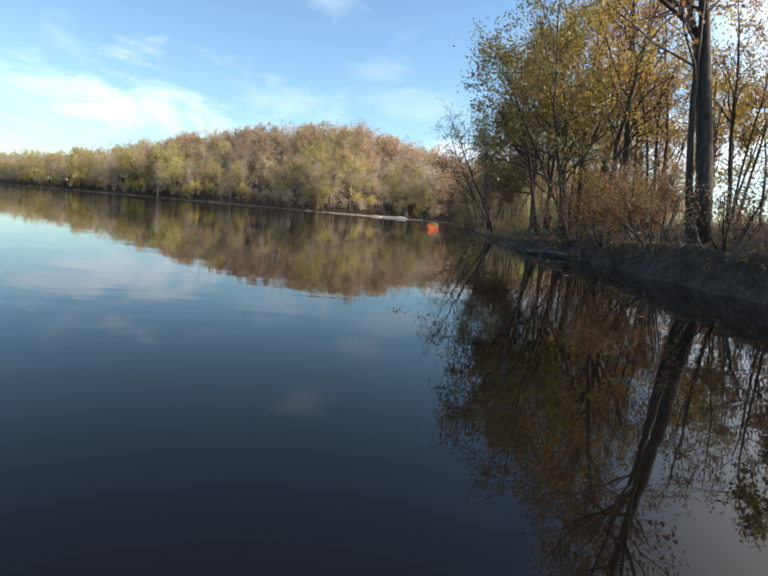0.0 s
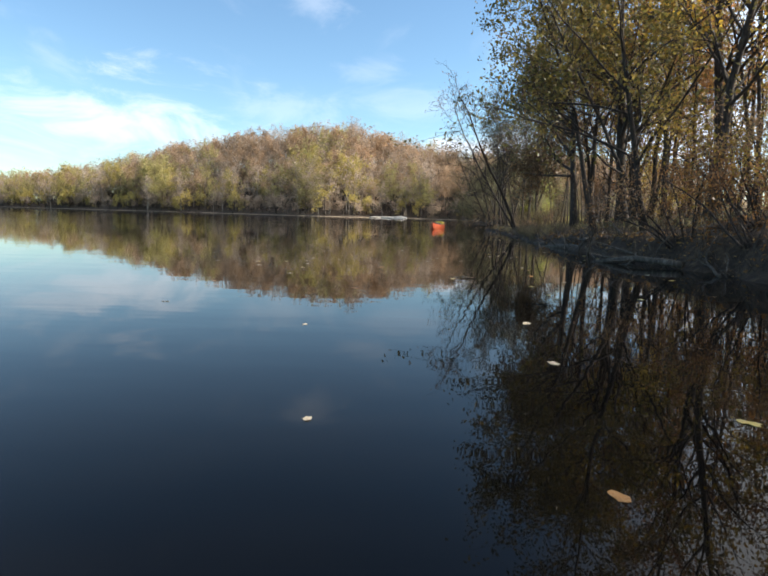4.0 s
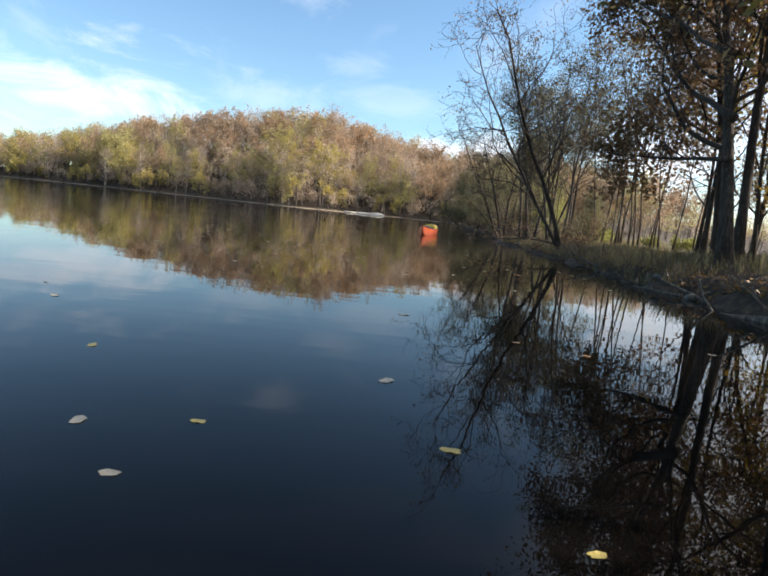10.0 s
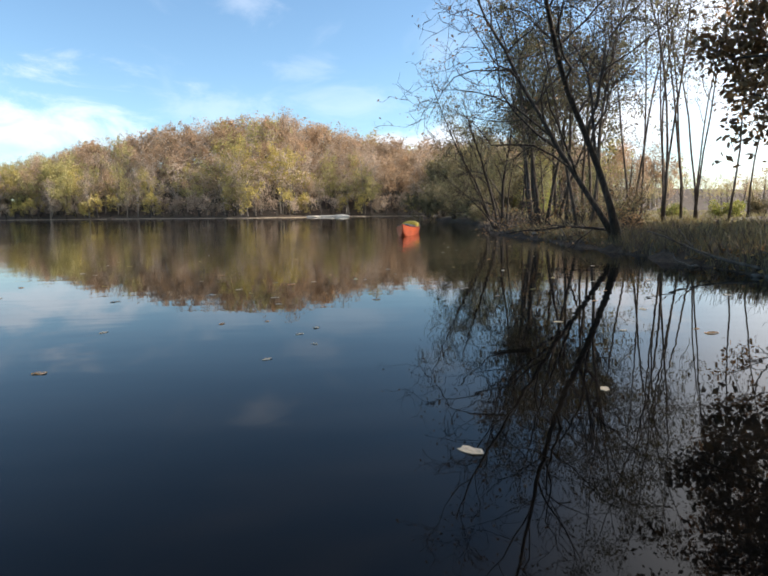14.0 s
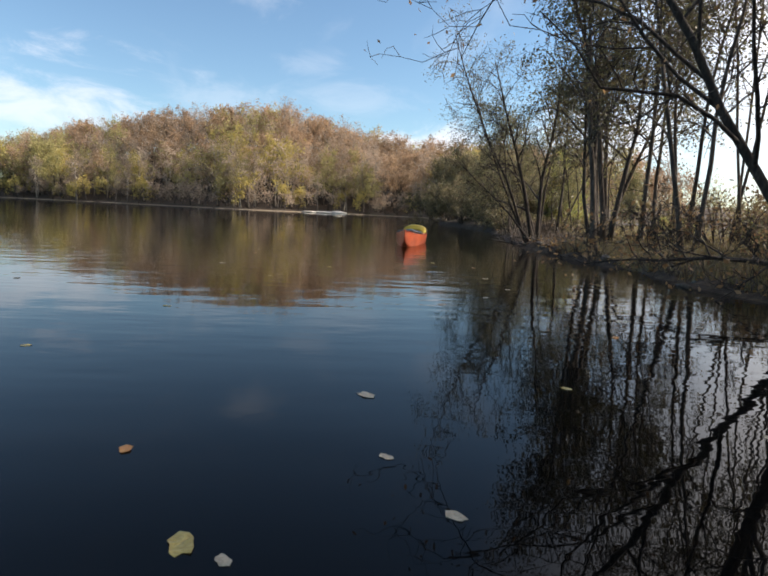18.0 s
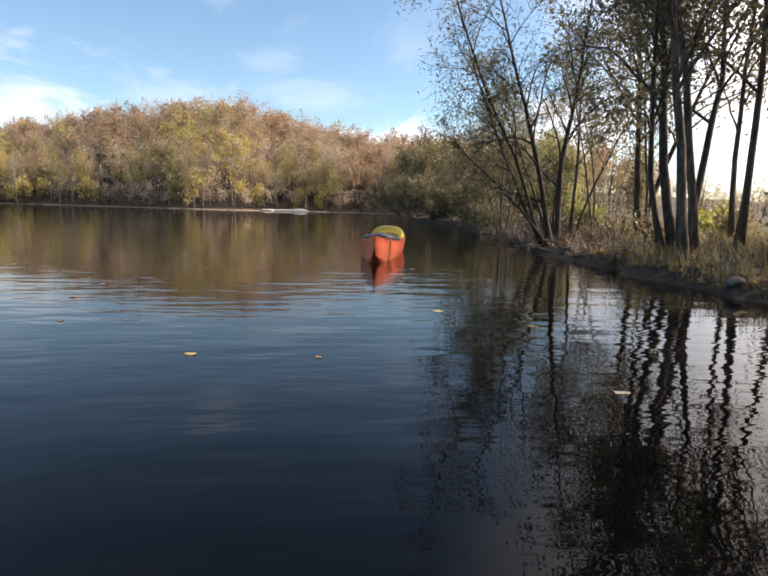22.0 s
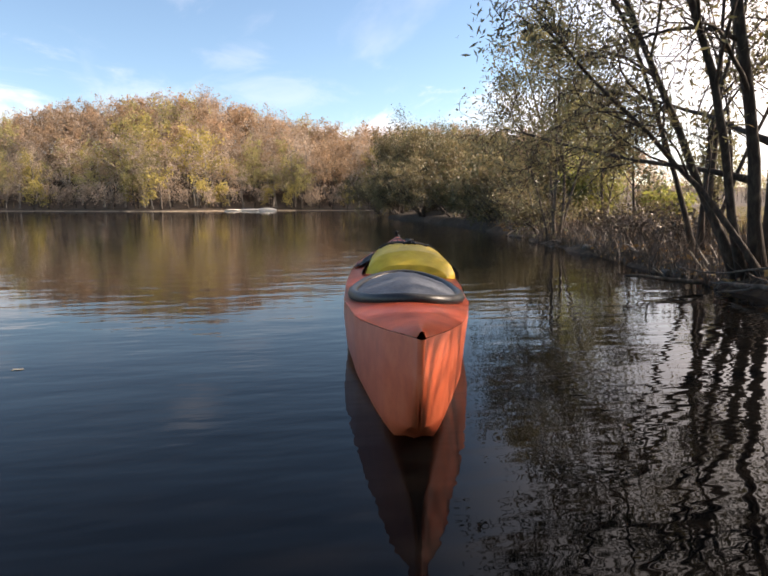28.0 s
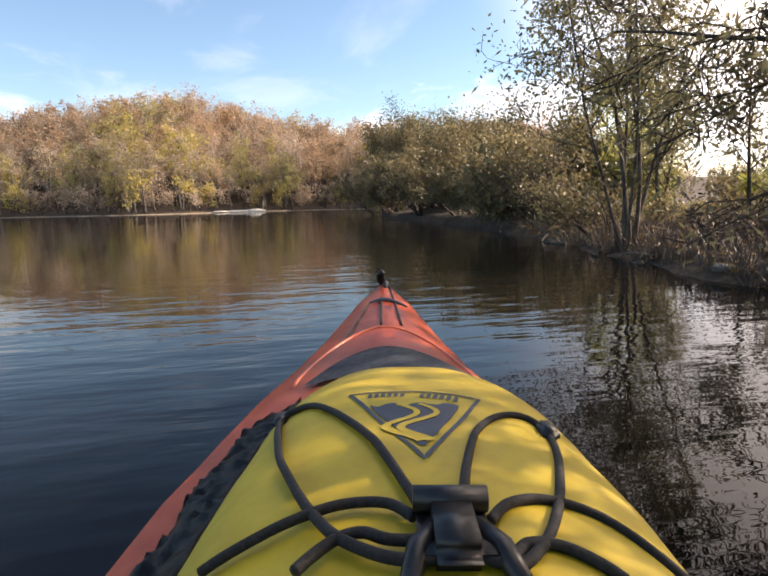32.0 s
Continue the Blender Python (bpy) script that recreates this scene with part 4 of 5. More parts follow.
for i, (sx, sy, sz, mt, n, lx) in enumerate([  # crowding the high bank
    (5.0, 11.3, 1.5, M_RUST, 1500, -0.35), (5.3, 12.6, 1.6, M_BROWN, 1700, -0.35), (4.9, 13.6, 1.5, M_RUST, 1700, -0.45),
    (5.6, 14.6, 1.8, M_GOLD, 1900, -0.35), (4.8, 15.4, 1.6, M_BROWN, 1800, -0.4), (6.6, 15.6, 1.9, M_BROWN, 1800, -0.2), (5.2, 9.2, 1.2, M_BROWN, 1500, -0.3),
    (6.2, 8.6, 1.3, M_BROWN, 1600, 0.0), (7.2, 17.5, 1.8, M_BROWN, 2000, 0.0), (8.2, 21.5, 1.5, M_RUST, 1800, 0.0), (8.8, 25.5, 1.5, M_GOLD, 1500, 0.0)]):
    shrub(400 + i, sx, sy, sz, mt, int(1.4 * n), "tangled rust-brown shrub hanging over the high bank", leaf=0.047, lean=(lx, 0))
for i, (sx, sy, sz, mt, n) in enumerate([
    (5.9, 31.5, 0.45, M_BROWN, 350), (6.3, 37.2, 0.5, M_DUSK, 350), (6.9, 39.6, 0.6, M_DUSK, 400), (6.9, 43.0, 0.4, M_TWIG, 380), (7.3, 43.8, 0.4, M_TWIG, 360),
    (7.6, 44.8, 0.45, M_TWIG, 420), (6.7, 42.0, 0.45, M_TWIG, 320), (7.9, 43.2, 0.45, M_TWIG, 360), (8.6, 45.6, 0.5, M_DUSK, 700), (8.0, 47.0, 0.6, M_DUSK, 800), (8.4, 48.6, 0.6, M_DUSK, 900), (9.0, 50.2, 0.7, M_DUSK, 900), (6.3, 32.2, 0.55, M_DUSK, 450), (6.9, 33.0, 0.7, M_DUSK, 550), (7.3, 34.6, 0.9, M_BROWN, 700), (6.6, 35.2, 0.7, M_DUSK, 550), (8.0, 35.8, 1.3, M_DUSK, 900)]):
    shrub(430 + i, sx, sy, sz, mt, n, "low brushy shrub at the edge of the bank", leaf=0.055, stems=9, lean=(-0.1, 0))
# bright yellow-green bushes on the open ground behind
for i, (sx, sy, sz) in enumerate([(9.8, 40.2, 0.42), (10.6, 41.6, 0.4), (11.5, 43.0, 0.5), (12.6, 44.5, 0.5), (13.5, 42.5, 0.5), (9.9, 46.5, 0.6), (11.2, 48.5, 0.8), (11.0, 51.0, 1.0), (13.0, 38.5, 0.5), (15.5, 40.0, 0.6)]):
    shrub(460 + i, sx, sy, sz, M_DUSK if i % 3 == 0 else M_YELLOWGREEN, 1300, "dull olive-brown shrub on the open ground" if i % 3 == 0 else "bushy yellow-green shrub on the open ground", leaf=0.085, stems=9, flat=0.5)
for i, (sx, sy, sz) in enumerate([(10.4, 51.0, 1.0), (11.2, 53.0, 1.2), (12.2, 54.0, 1.2), (11.4, 56.0, 1.4)]):
    shrub(480 + i, sx, sy, sz, M_YELLOWGREEN, 3000, "tall bushy yellow-green shrub beyond the bank", leaf=0.10, stems=7, flat=0.25)
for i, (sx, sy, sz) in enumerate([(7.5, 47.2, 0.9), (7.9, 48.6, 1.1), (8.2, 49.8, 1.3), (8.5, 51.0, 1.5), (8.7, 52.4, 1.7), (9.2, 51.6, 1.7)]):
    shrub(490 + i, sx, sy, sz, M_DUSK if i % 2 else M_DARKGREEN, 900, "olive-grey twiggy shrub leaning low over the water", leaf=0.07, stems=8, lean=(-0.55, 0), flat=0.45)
# growth down to the water round the wooded point, its shade put into the leaf colour
rngs = np.random.default_rng(31)
for i in range(34):
    sy = 51 + 28 * rngs.random()
    sx = float(np.interp(sy, SHORE_Y, SHORE_X)) + 0.35 + 2.6 * rngs.random() ** 1.5
    shrub(500 + i, sx, sy, 0.07 * (sy - 32) * (0.7 + 0.6 * rngs.random()), (M_DARKGREEN, M_DUSK, M_DUSK)[i % 3], 3000, "dark shrub at the waterline of the wooded point, shade put in its leaf colour", leaf=0.10, stems=6, lean=(-0.35, 0))


def scatter(n, seed, x_from, x_to, y0, y1):
    rng = np.random.default_rng(seed)
    y = rng.uniform(y0, y1, n)
    x = np.interp(y, SHORE_Y, SHORE_X) + x_from + (x_to - x_from) * rng.random(n) ** 1.5
    return rng, np.stack([x, y, ground_height(x, y)], 1)


rngl, at = scatter(16000, 61, 0.15, 6.0, 5, 52)
at[:, 2] += 0.012
tagged(hang("leaf_litter", quads_data("leaf_litter", leaves_at(rngl, at, 0.075, 0.006, 0.75, 0.7), M_LITTER)), "brown and orange fallen leaves over the bank", "leaf litter", kind="stuff")


def blades(name, n, seed, x0, x1, y0, y1, tall, mat, label, width=0.012, lean=0.35):
    rng, p = scatter(n, seed, x0, x1, y0, y1)
    h = tall * rng.uniform(0.5, 1.3, (n, 1))
    tip = p + np.concatenate([rng.normal(0, lean, (n, 2)) * h, h], 1)
    w = unit(np.concatenate([rng.normal(0, 1, (n, 2)), np.zeros((n, 1))], 1)) * width
    tagged(hang(name, quads_data(name, np.stack([p - w, p + w, tip + w * 0.25, tip - w * 0.25], 1), mat)), label, "undergrowth", kind="stuff")


blades("brush", 6000, 62, 0.1, 2.6, 5, 30, 0.25, M_TWIG, "dead twiggy brush along the high bank", 0.005, 0.6)
blades("brush", 7000, 63, 0.1, 2.4, 28, 52, 0.20, M_TWIG, "dead twiggy brush along the low bank", 0.004, 0.6)
blades("grass", 20000, 64, 1.6, 14.0, 28, 56, 0.11, M_GRASS, "dry yellow-green grass on the open ground", 0.006)
blades("grass", 6000, 65, 1.0, 9.0, 16, 30, 0.18, M_GRASS, "thin dry grass under the trees", 0.006)

blades("dead_grass", 6000, 66, 0.15, 1.9, 23, 37, 0.17, M_DUSK, "brown dead grass in tussocks along the bank", 0.006, 0.3)
blades("dead_grass", 5000, 67, 0.1, 2.2, 40, 48, 0.13, M_TWIG, "brown dead grass in tussocks along the bank", 0.006, 0.35)

# fallen wood along the waterline
rngd = np.random.default_rng(71)
for i in range(40):
    dy = 8 + 42 * rngd.random()
    dx = float(np.interp(dy, SHORE_Y, SHORE_X)) + rngd.uniform(-0.25, 0.35)
    L = rngd.uniform(0.4, 1.7)
    pts, rad = limb(rngd, (0, 0, 0), (rngd.normal(0, 0.22) + 0.03, 1, 0.02), L, rngd.uniform(0.012, 0.032), 0.006, 7, 0.12)
    v, f = Wood(), None
    tube(pts, rad, 6, v, f)
    for k in range(3):
        q = rngd.integers(1, 6)
        sp, sr = limb(rngd, pts[q], side_way(rngd, pts[q + 1] - pts[q], 0.8), L * 0.25, rad[q] * 0.6, 0.004, 4, 0.2)
        tube(sp, sr, 5, v, f)
    br = hang("fallen_branch", mesh_data("fallen_branch", v, f, M_DEADWOOD, True))
    br.location = (dx, dy, max(0.015, ground(dx, dy) + 0.02))
    tagged(br, "bleached fallen branch lying at the waterline", "branch", "fallen branches")
rngb = np.random.default_rng(72)
for i in range(18):
    dy = 6 + 15 * rngb.random()
    dx = float(np.interp(dy, SHORE_Y, SHORE_X)) + rngb.uniform(-0.15, 0.5)
    L = rngb.uniform(0.5, 1.3)
    pts, rad = limb(rngb, (0, 0, 0), (rngb.normal(0.25, 0.3), rngb.normal(0, 0.6), 0.55), L, rngb.uniform(0.010, 0.022), 0.004, 6, 0.14)
    v, f = Wood(), None
    tube(pts, rad, 6, v, f)
    for k in range(2):
        q = rngb.integers(1, 5)
        sp, sr = limb(rngb, pts[q], side_way(rngb, pts[q + 1] - pts[q], 0.7), L * 0.3, rad[q] * 0.6, 0.003, 4, 0.2)
        tube(sp, sr, 5, v, f)
    br = hang("dead_branch", mesh_data("dead_branch", v, f, M_DEADWOOD, True))
    br.location = (dx, dy, max(-0.02, ground(dx, dy) - 0.03))
    tagged(br, "dead bare branch leaning out of the high bank", "branch", "dead branches on the bank")
for lx, ly, L, r, ax, ay, az, lab in [(4.5, 19.2, 3.0, 0.07, -0.25, 1, 0.03, "long dead log lying along the foot of the bank"), (4.4, 14.5, 2.2, 0.06, -0.5, 0.6, 0.06, "broken limb slanting into the water"), (5.0, 28.2, 2.6, 0.05, -0.1, 1, 0.02, "pale log at the water's edge"), (5.3, 39.9, 0.75, 0.022, -0.9, -0.1, 0.0, "pale stick poking out over the water")]:
    pts, rad = limb(rngd, (0, 0, 0), (ax, ay, az), L, r, r * 0.5, 9, 0.07)
    v, f = Wood(), None
    tube(pts, rad, 9, v, f)
    for k in range(4):
        q = rngd.integers(2, 8)
        sp, sr = limb(rngd, pts[q], side_way(rngd, pts[q + 1] - pts[q], 0.9), L * 0.2, rad[q] * 0.4, 0.006, 4, 0.15)
        tube(sp, sr, 5, v, f)
    lg = hang("log", mesh_data("log", v, f, M_DEADWOOD, True))
    lg.location = (lx, ly, 0.06)
    tagged(lg, lab, "log", "fallen branches")

# stones on the near shore and the pale ledge across the lake


M_WETSTONE = surface("dull_grey_stone", (0.05, 0.047, 0.042), (0.10, 0.095, 0.085), (0.18, 0.17, 0.155), 12.0, 0.85, 0.5, 0.01)


def stone(name, seed, x, y, z, sx, sy, sz, label, turn=0.0):
    rng = np.random.default_rng(seed)
    bm = bmesh.new()
    bmesh.ops.create_icosphere(bm, subdivisions=3, radius=1)
    off = Vector(rng.uniform(0, 50, 3))
    for vt in bm.verts:
        k = 1 + 0.28 * noise.noise(vt.co * 1.3 + off) + 0.12 * noise.noise(vt.co * 3.5 + off)
        vt.co = Vector((vt.co.x * sx * k, vt.co.y * sy * k, vt.co.z * sz * k))
    ob = part(name, bm, M_STONE if name == "rock_ledge" else M_WETSTONE)
    ob.location, ob.rotation_euler = (x, y, z), (0, 0, turn)
    return tagged(ob, label, "rock", "shore stones")


for i in range(16):
    sy = 18 + 30 * rngd.random()
    sx = float(np.interp(sy, SHORE_Y, SHORE_X)) + rngd.uniform(-0.1, 0.3)
    s = rngd.uniform(0.03, 0.09)
    stone("stone", 700 + i, sx, sy, max(0.0, ground(sx, sy)) + s * 0.3, s * 1.3, s, s * 0.6, "small dull grey stone at the waterline", i)
for i, (rx, ry, a, b, c) in enumerate([(1.4, 137.8, 1.7, 0.9, 0.50), (-1.5, 137.6, 1.7, 0.9, 0.34), (-4.2, 136.8, 1.5, 0.8, 0.22)]):
    stone("rock_ledge", 740 + i, rx, ry, 0.12, a, b, c * 0.75, "pale flat rock ledge on the far waterline", 0.1 * i)

# ---------------- leaves afloat ----------------


def floating_leaf_data(seed, mat):
    rng = np.random.default_rng(seed)
    bm = bmesh.new()
    rim, n = [], 14
    for i in range(n):
        a = 2 * math.pi * i / n
        r = 0.5 * (1 - 0.22 * math.cos(5 * a) * 0.6) * (0.75 + 0.35 * abs(math.cos(a / 2)) ** 2) * rng.uniform(0.9, 1.1)
        rim.append(bm.verts.new((r * math.cos(a), 0.62 * r * math.sin(a), 0.05 * rng.random())))
    mid = bm.verts.new((0, 0, -0.01))
    for i in range(n):
        bm.faces.new((mid, rim[i], rim[(i + 1) % n]))
    ext = bmesh.ops.extrude_face_region(bm, geom=bm.faces[:])
    bmesh.ops.translate(bm, verts=[g for g in ext["geom"] if isinstance(g, bmesh.types.BMVert)], vec=(0, 0, -0.02))
    bmesh.ops.recalc_face_normals(bm, faces=bm.faces)
    me = bpy.data.meshes.new("floating_leaf")
    bm.to_mesh(me)
    bm.free()
    me.materials.append(mat)
    return me


M_LEAF_PALE = surface("wet_pale_leaf", (0.30, 0.24, 0.16), (0.44, 0.37, 0.26), (0.55, 0.48, 0.36), 8.0, 0.35, 0.3, 0.05)
M_LEAF_YELLOW = surface("wet_yellow_leaf", (0.34, 0.24, 0.06), (0.50, 0.38, 0.10), (0.58, 0.47, 0.18), 8.0, 0.35, 0.3, 0.05)
M_LEAF_ORANGE = surface("wet_orange_leaf", (0.30, 0.13, 0.03), (0.44, 0.20, 0.05), (0.55, 0.28, 0.08), 8.0, 0.35, 0.3, 0.05)
AFLOAT = [(floating_leaf_data(80 + i, m), lab) for i, (m, lab) in enumerate([(M_LEAF_PALE, "pale brown leaf floating on the lake"), (M_LEAF_YELLOW, "yellow leaf floating on the lake"), (M_LEAF_ORANGE, "orange-brown leaf floating on the lake"), (M_LEAF_PALE, "pale brown leaf floating on the lake")])]
rnga = np.random.default_rng(91)
for i in range(180):
    ly = (15.2 + 3.2 * rnga.normal() * 0.7) if i < 50 else (25.3 + 1.9 * rnga.normal()) if i < 110 else rnga.uniform(5, 40)
    lx = rnga.uniform(-3.2, 3.8)
    me, lab = AFLOAT[int(rnga.integers(0, 4))]
    lf = tagged(hang("floating_leaf", me), lab, "leaf", "floating leaves")
    s = rnga.uniform(0.045, 0.095)
    lf.location, lf.rotation_euler, lf.scale = (lx, ly, 0.0012), (0, 0, rnga.uniform(0, 6.28)), (s, s, s)

# ---------------- kayak ----------------
M_HULL = surface("orange_hull_plastic", (0.56, 0.095, 0.036), (0.66, 0.13, 0.05), (0.72, 0.18, 0.08), 14.0, 0.38, 0.12, 0.002, big=0.18, coat=0.15)
M_BAG = surface("yellow_coated_fabric", (0.41, 0.29, 0.008), (0.475, 0.34, 0.012), (0.53, 0.39, 0.02), 18.0, 0.6, 0.25, 0.003, big=0.12)
M_GREY = surface("dark_grey_fabric", (0.045, 0.055, 0.072), (0.075, 0.090, 0.115), (0.11, 0.13, 0.16), 60.0, 0.75, 0.4, 0.002)
M_BLACK = surface("black_rubber", (0.005, 0.005, 0.006), (0.010, 0.010, 0.011), (0.022, 0.022, 0.024), 50.0, 0.42, 0.3, 0.001)
M_CORD = surface("black_braided_cord", (0.006, 0.005, 0.005), (0.012, 0.011, 0.011), (0.03, 0.027, 0.025), 220.0, 0.8, 0.8, 0.001)
M_NAVY = surface("dark_navy_print", (0.012, 0.015, 0.028), (0.020, 0.024, 0.042), (0.030, 0.034, 0.055), 40.0, 0.5, 0.1, 0.001)
M_INSIDE = surface("dark_cockpit_plastic", (0.03, 0.016, 0.012), (0.05, 0.025, 0.018), (0.07, 0.04, 0.03), 12.0, 0.6, 0.2, 0.002)

BEAM_Y = [-2.3, -2.0, -1.5, -1.0, -0.4, 0.2, 0.5, 0.8, 1.0, 1.2, 1.38, 1.6, 2.0, 2.2, 2.3]
BEAM_W = [0.0, 0.10, 0.22, 0.30, 0.335, 0.345, 0.34, 0.325, 0.295, 0.26, 0.215, 0.167, 0.095, 0.04, 0.012]
SHEER_Y, SHEER_Z = [-2.3, -1.6, -0.8, 0.3, 0.9, 1.4, 1.9, 2.3], [0.36, 0.27, 0.24, 0.25, 0.265, 0.295, 0.335, 0.38]


def beam(y):
    return float(np.interp(y, BEAM_Y, BEAM_W))


def sheer(y):
    return float(np.interp(y, SHEER_Y, SHEER_Z))


def deck_z(x, y):
    b = max(beam(y), 0.01)
    crown = float(np.interp(y, [-2.3, -1, 0, 1.2, 1.9, 2.3], [0.02, 0.05, 0.05, 0.06, 0.045, 0.015]))
    return sheer(y) + crown * (1 - min(1, abs(x) / b) ** 1.6)


BAG_X = 0.05


def bag_half(y):
    return float(np.interp(y, [-0.2, -0.1, 0.6, 0.9, 1.05, 1.15, 1.23], [0.22, 0.285, 0.278, 0.262, 0.235, 0.20, 0.15]))


def bag_z(x, y):
    top = float(np.interp(y, [-0.2, -0.05, 0.5, 0.8, 1.0, 1.12, 1.2, 1.26], [0.34, 0.42, 0.435, 0.425, 0.405, 0.38, 0.35, 0.30]))
    q = min(1, abs(x - BAG_X) / bag_half(y))
    return 0.27 + (top - 0.27) * (1 - q**2.6) ** 0.6


def build_kayak():
    boat = tagged(new("kayak"), "orange kayak with a yellow deck bag floating on the lake", "kayak")
    rows = 130
    ys = [-2.3 + 4.6 * (i / (rows - 1)) for i in range(rows)]
    # hull
    bm = bmesh.new()
    rings = []
    for y in ys:
        b, s = beam(y), sheer(y)
        k = -0.10 + 0.30 * max(0, (abs(y) - 1.7) / 0.6) ** 2
        sec = [(-1, s), (-1.0, s * 0.72), (-0.94, 0.06 + k * 0.3), (-0.7, k * 0.75), (-0.3, k), (0, k - 0.012), (0.3, k), (0.7, k * 0.75), (0.94, 0.06 + k * 0.3), (1.0, s * 0.72), (1, s)]
        rings.append([bm.verts.new((max(b, 0.006) * u, y, z)) for u, z in sec])
    for r0, r1 in zip(rings, rings[1:]):
        for a, c, d, e in zip(r0, r0[1:], r1[1:], r1):
            bm.faces.new((a, c, d, e))
    bm.faces.new(rings[0])
    bm.faces.new(rings[-1])
    part("hull", bm, M_HULL, boat, "scuffed orange plastic hull")
    # deck with the cockpit opening
    bm = bmesh.new()
    us = [math.sin(math.pi / 2 * k / 16) for k in range(-16, 17)]
    grid = [[bm.verts.new((max(beam(y), 0.006) * u, y, deck_z(beam(y) * u, y) + 0.002)) for u in us] for y in ys]
    for r0, r1 in zip(grid, grid[1:]):
        for a, c, d, e in zip(r0, r0[1:], r1[1:], r1):
            m = (a.co + c.co + d.co + e.co) / 4
            if (m.x / 0.25) ** 2 + ((m.y + 0.85) / 0.47) ** 2 > 1:
                bm.faces.new((a, c, d, e))
    bmesh.ops.solidify(bm, geom=bm.faces[:], thickness=0.006)
    part("deck", bm, M_HULL, boat, "orange plastic deck")
    v, f = Wood(), None
    ell = [(0.265 * math.cos(a), -0.85 + 0.49 * math.sin(a)) for a in np.linspace(0, 2 * math.pi, 49)]
    tube([(x, y, deck_z(x, y) + 0.012) for x, y in ell], [0.026] * 49, 10, v, f, False)
    hang("cockpit_rim", mesh_data("cockpit_rim", v, f, M_BLACK, True), boat, "black cockpit rim")
    bm = bmesh.new()
    last = [bm.verts.new((x, y, deck_z(x, y) + 0.014)) for x, y in ell[:-1]]
    for k in range(1, 8):
        q = 1 - k / 8
        ring = [bm.verts.new((x * q, (y + 0.85) * q - 0.85, deck_z(x, y) * q + 0.29 * (1 - q) + 0.014 + 0.05 * (1 - q * q) + 0.006 * noise.noise(Vector((x * 20 * q, y * 20 * q, k))))) for x, y in ell[:-1]]
        for i in range(48):
            bm.faces.new((last[i], last[(i + 1) % 48], ring[(i + 1) % 48], ring[i]))
        last = ring
    bm.faces.new(last)
    part("cockpit_cover", bm, M_GREY, boat, "dark grey fabric cockpit cover")
    # raised rim of the fore hatch recess, seams and fittings
    v, f = Wood(), None
    arc = [(0.012 + 0.212 * math.cos(a), 1.16 + 0.42 * math.sin(a)) for a in np.linspace(0.12, math.pi - 0.12, 25)]
    tube([(x, y, deck_z(x, y) + 0.001) for x, y in arc], [0.0055] * 25, 8, v, f)
    hang("hatch_rim", mesh_data("hatch_rim", v, f, M_HULL, True), boat)
    for x0, x1, y0, y1 in [(0.02, 0.05, 2.2, 1.62), (-0.008, -0.008, 1.95, 1.60), (-0.05, -0.10, 1.9, 1.52)]:
        v, f = Wood(), None
        seam = [(x0 + (x1 - x0) * t, y0 + (y1 - y0) * t) for t in np.linspace(0, 1, 14)]
        tube([(x, y, deck_z(x, y) + 0.004) for x, y in seam], [0.0035] * 14, 6, v, f)
        hang("deck_line", mesh_data("deck_line", v, f, M_CORD, True), boat, "thin dark deck line")
    v, f = Wood(), None
    tube([(x, 1.9 - 1.5 * (x - 0.015) ** 2, deck_z(x, 1.9) + 0.008) for x in np.linspace(-0.048, 0.078, 11)], [0.003, 0.004, 0.005, 0.006, 0.006, 0.006, 0.006, 0.006, 0.005, 0.004, 0.003], 8, v, f)
    hang("deck_fitting", mesh_data("deck_fitting", v, f, M_GREY, True), boat, "grey deck fitting")
    v, f = Wood(), None
    tube([(0.0, 2.27, 0.385), (-0.012, 2.24, 0.41), (-0.014, 2.22, 0.43), (-0.01, 2.19, 0.445)], [0.014, 0.017, 0.017, 0.012], 9, v, f)
    tube([(0.02, 2.25, 0.38), (0.006, 2.2, 0.40), (0.004, 2.15, 0.385)], [0.01, 0.013, 0.008], 8, v, f)
    hang("bow_toggle", mesh_data("bow_toggle", v, f, M_BLACK, True), boat, "black bow carrying toggle")
    # deck bag
    bm = bmesh.new()
    n, m = 130, 80
    bys = [-0.2 + 1.42 * (i / (n - 1)) for i in range(n)]
    g = []
    for y in bys:
        row = []
        for j in range(m + 1):
            q = math.sin((j / m - 0.5) * math.pi)
            x = BAG_X + bag_half(y) * q
            row.append(bm.verts.new((x, y, bag_z(x, y) + 0.004 * noise.noise(Vector((x * 9, y * 9, 0))))))
        row = [bm.verts.new((row[0].co.x, y, 0.235))] + row + [bm.verts.new((row[-1].co.x, y, 0.235))]
        g.append(row)
    for r0, r1 in zip(g, g[1:]):
        for a, c, d, e in zip(r0, r0[1:], r1[1:], r1):
            bm.faces.new((a, c, d, e))
    bm.faces.new(g[0])
    bm.faces.new(g[-1])
    bag = part("deck_bag", bm, M_BAG, boat, "bulging yellow deck bag")
    # grey flap in front and side panels
    bm = bmesh.new()
    g = []
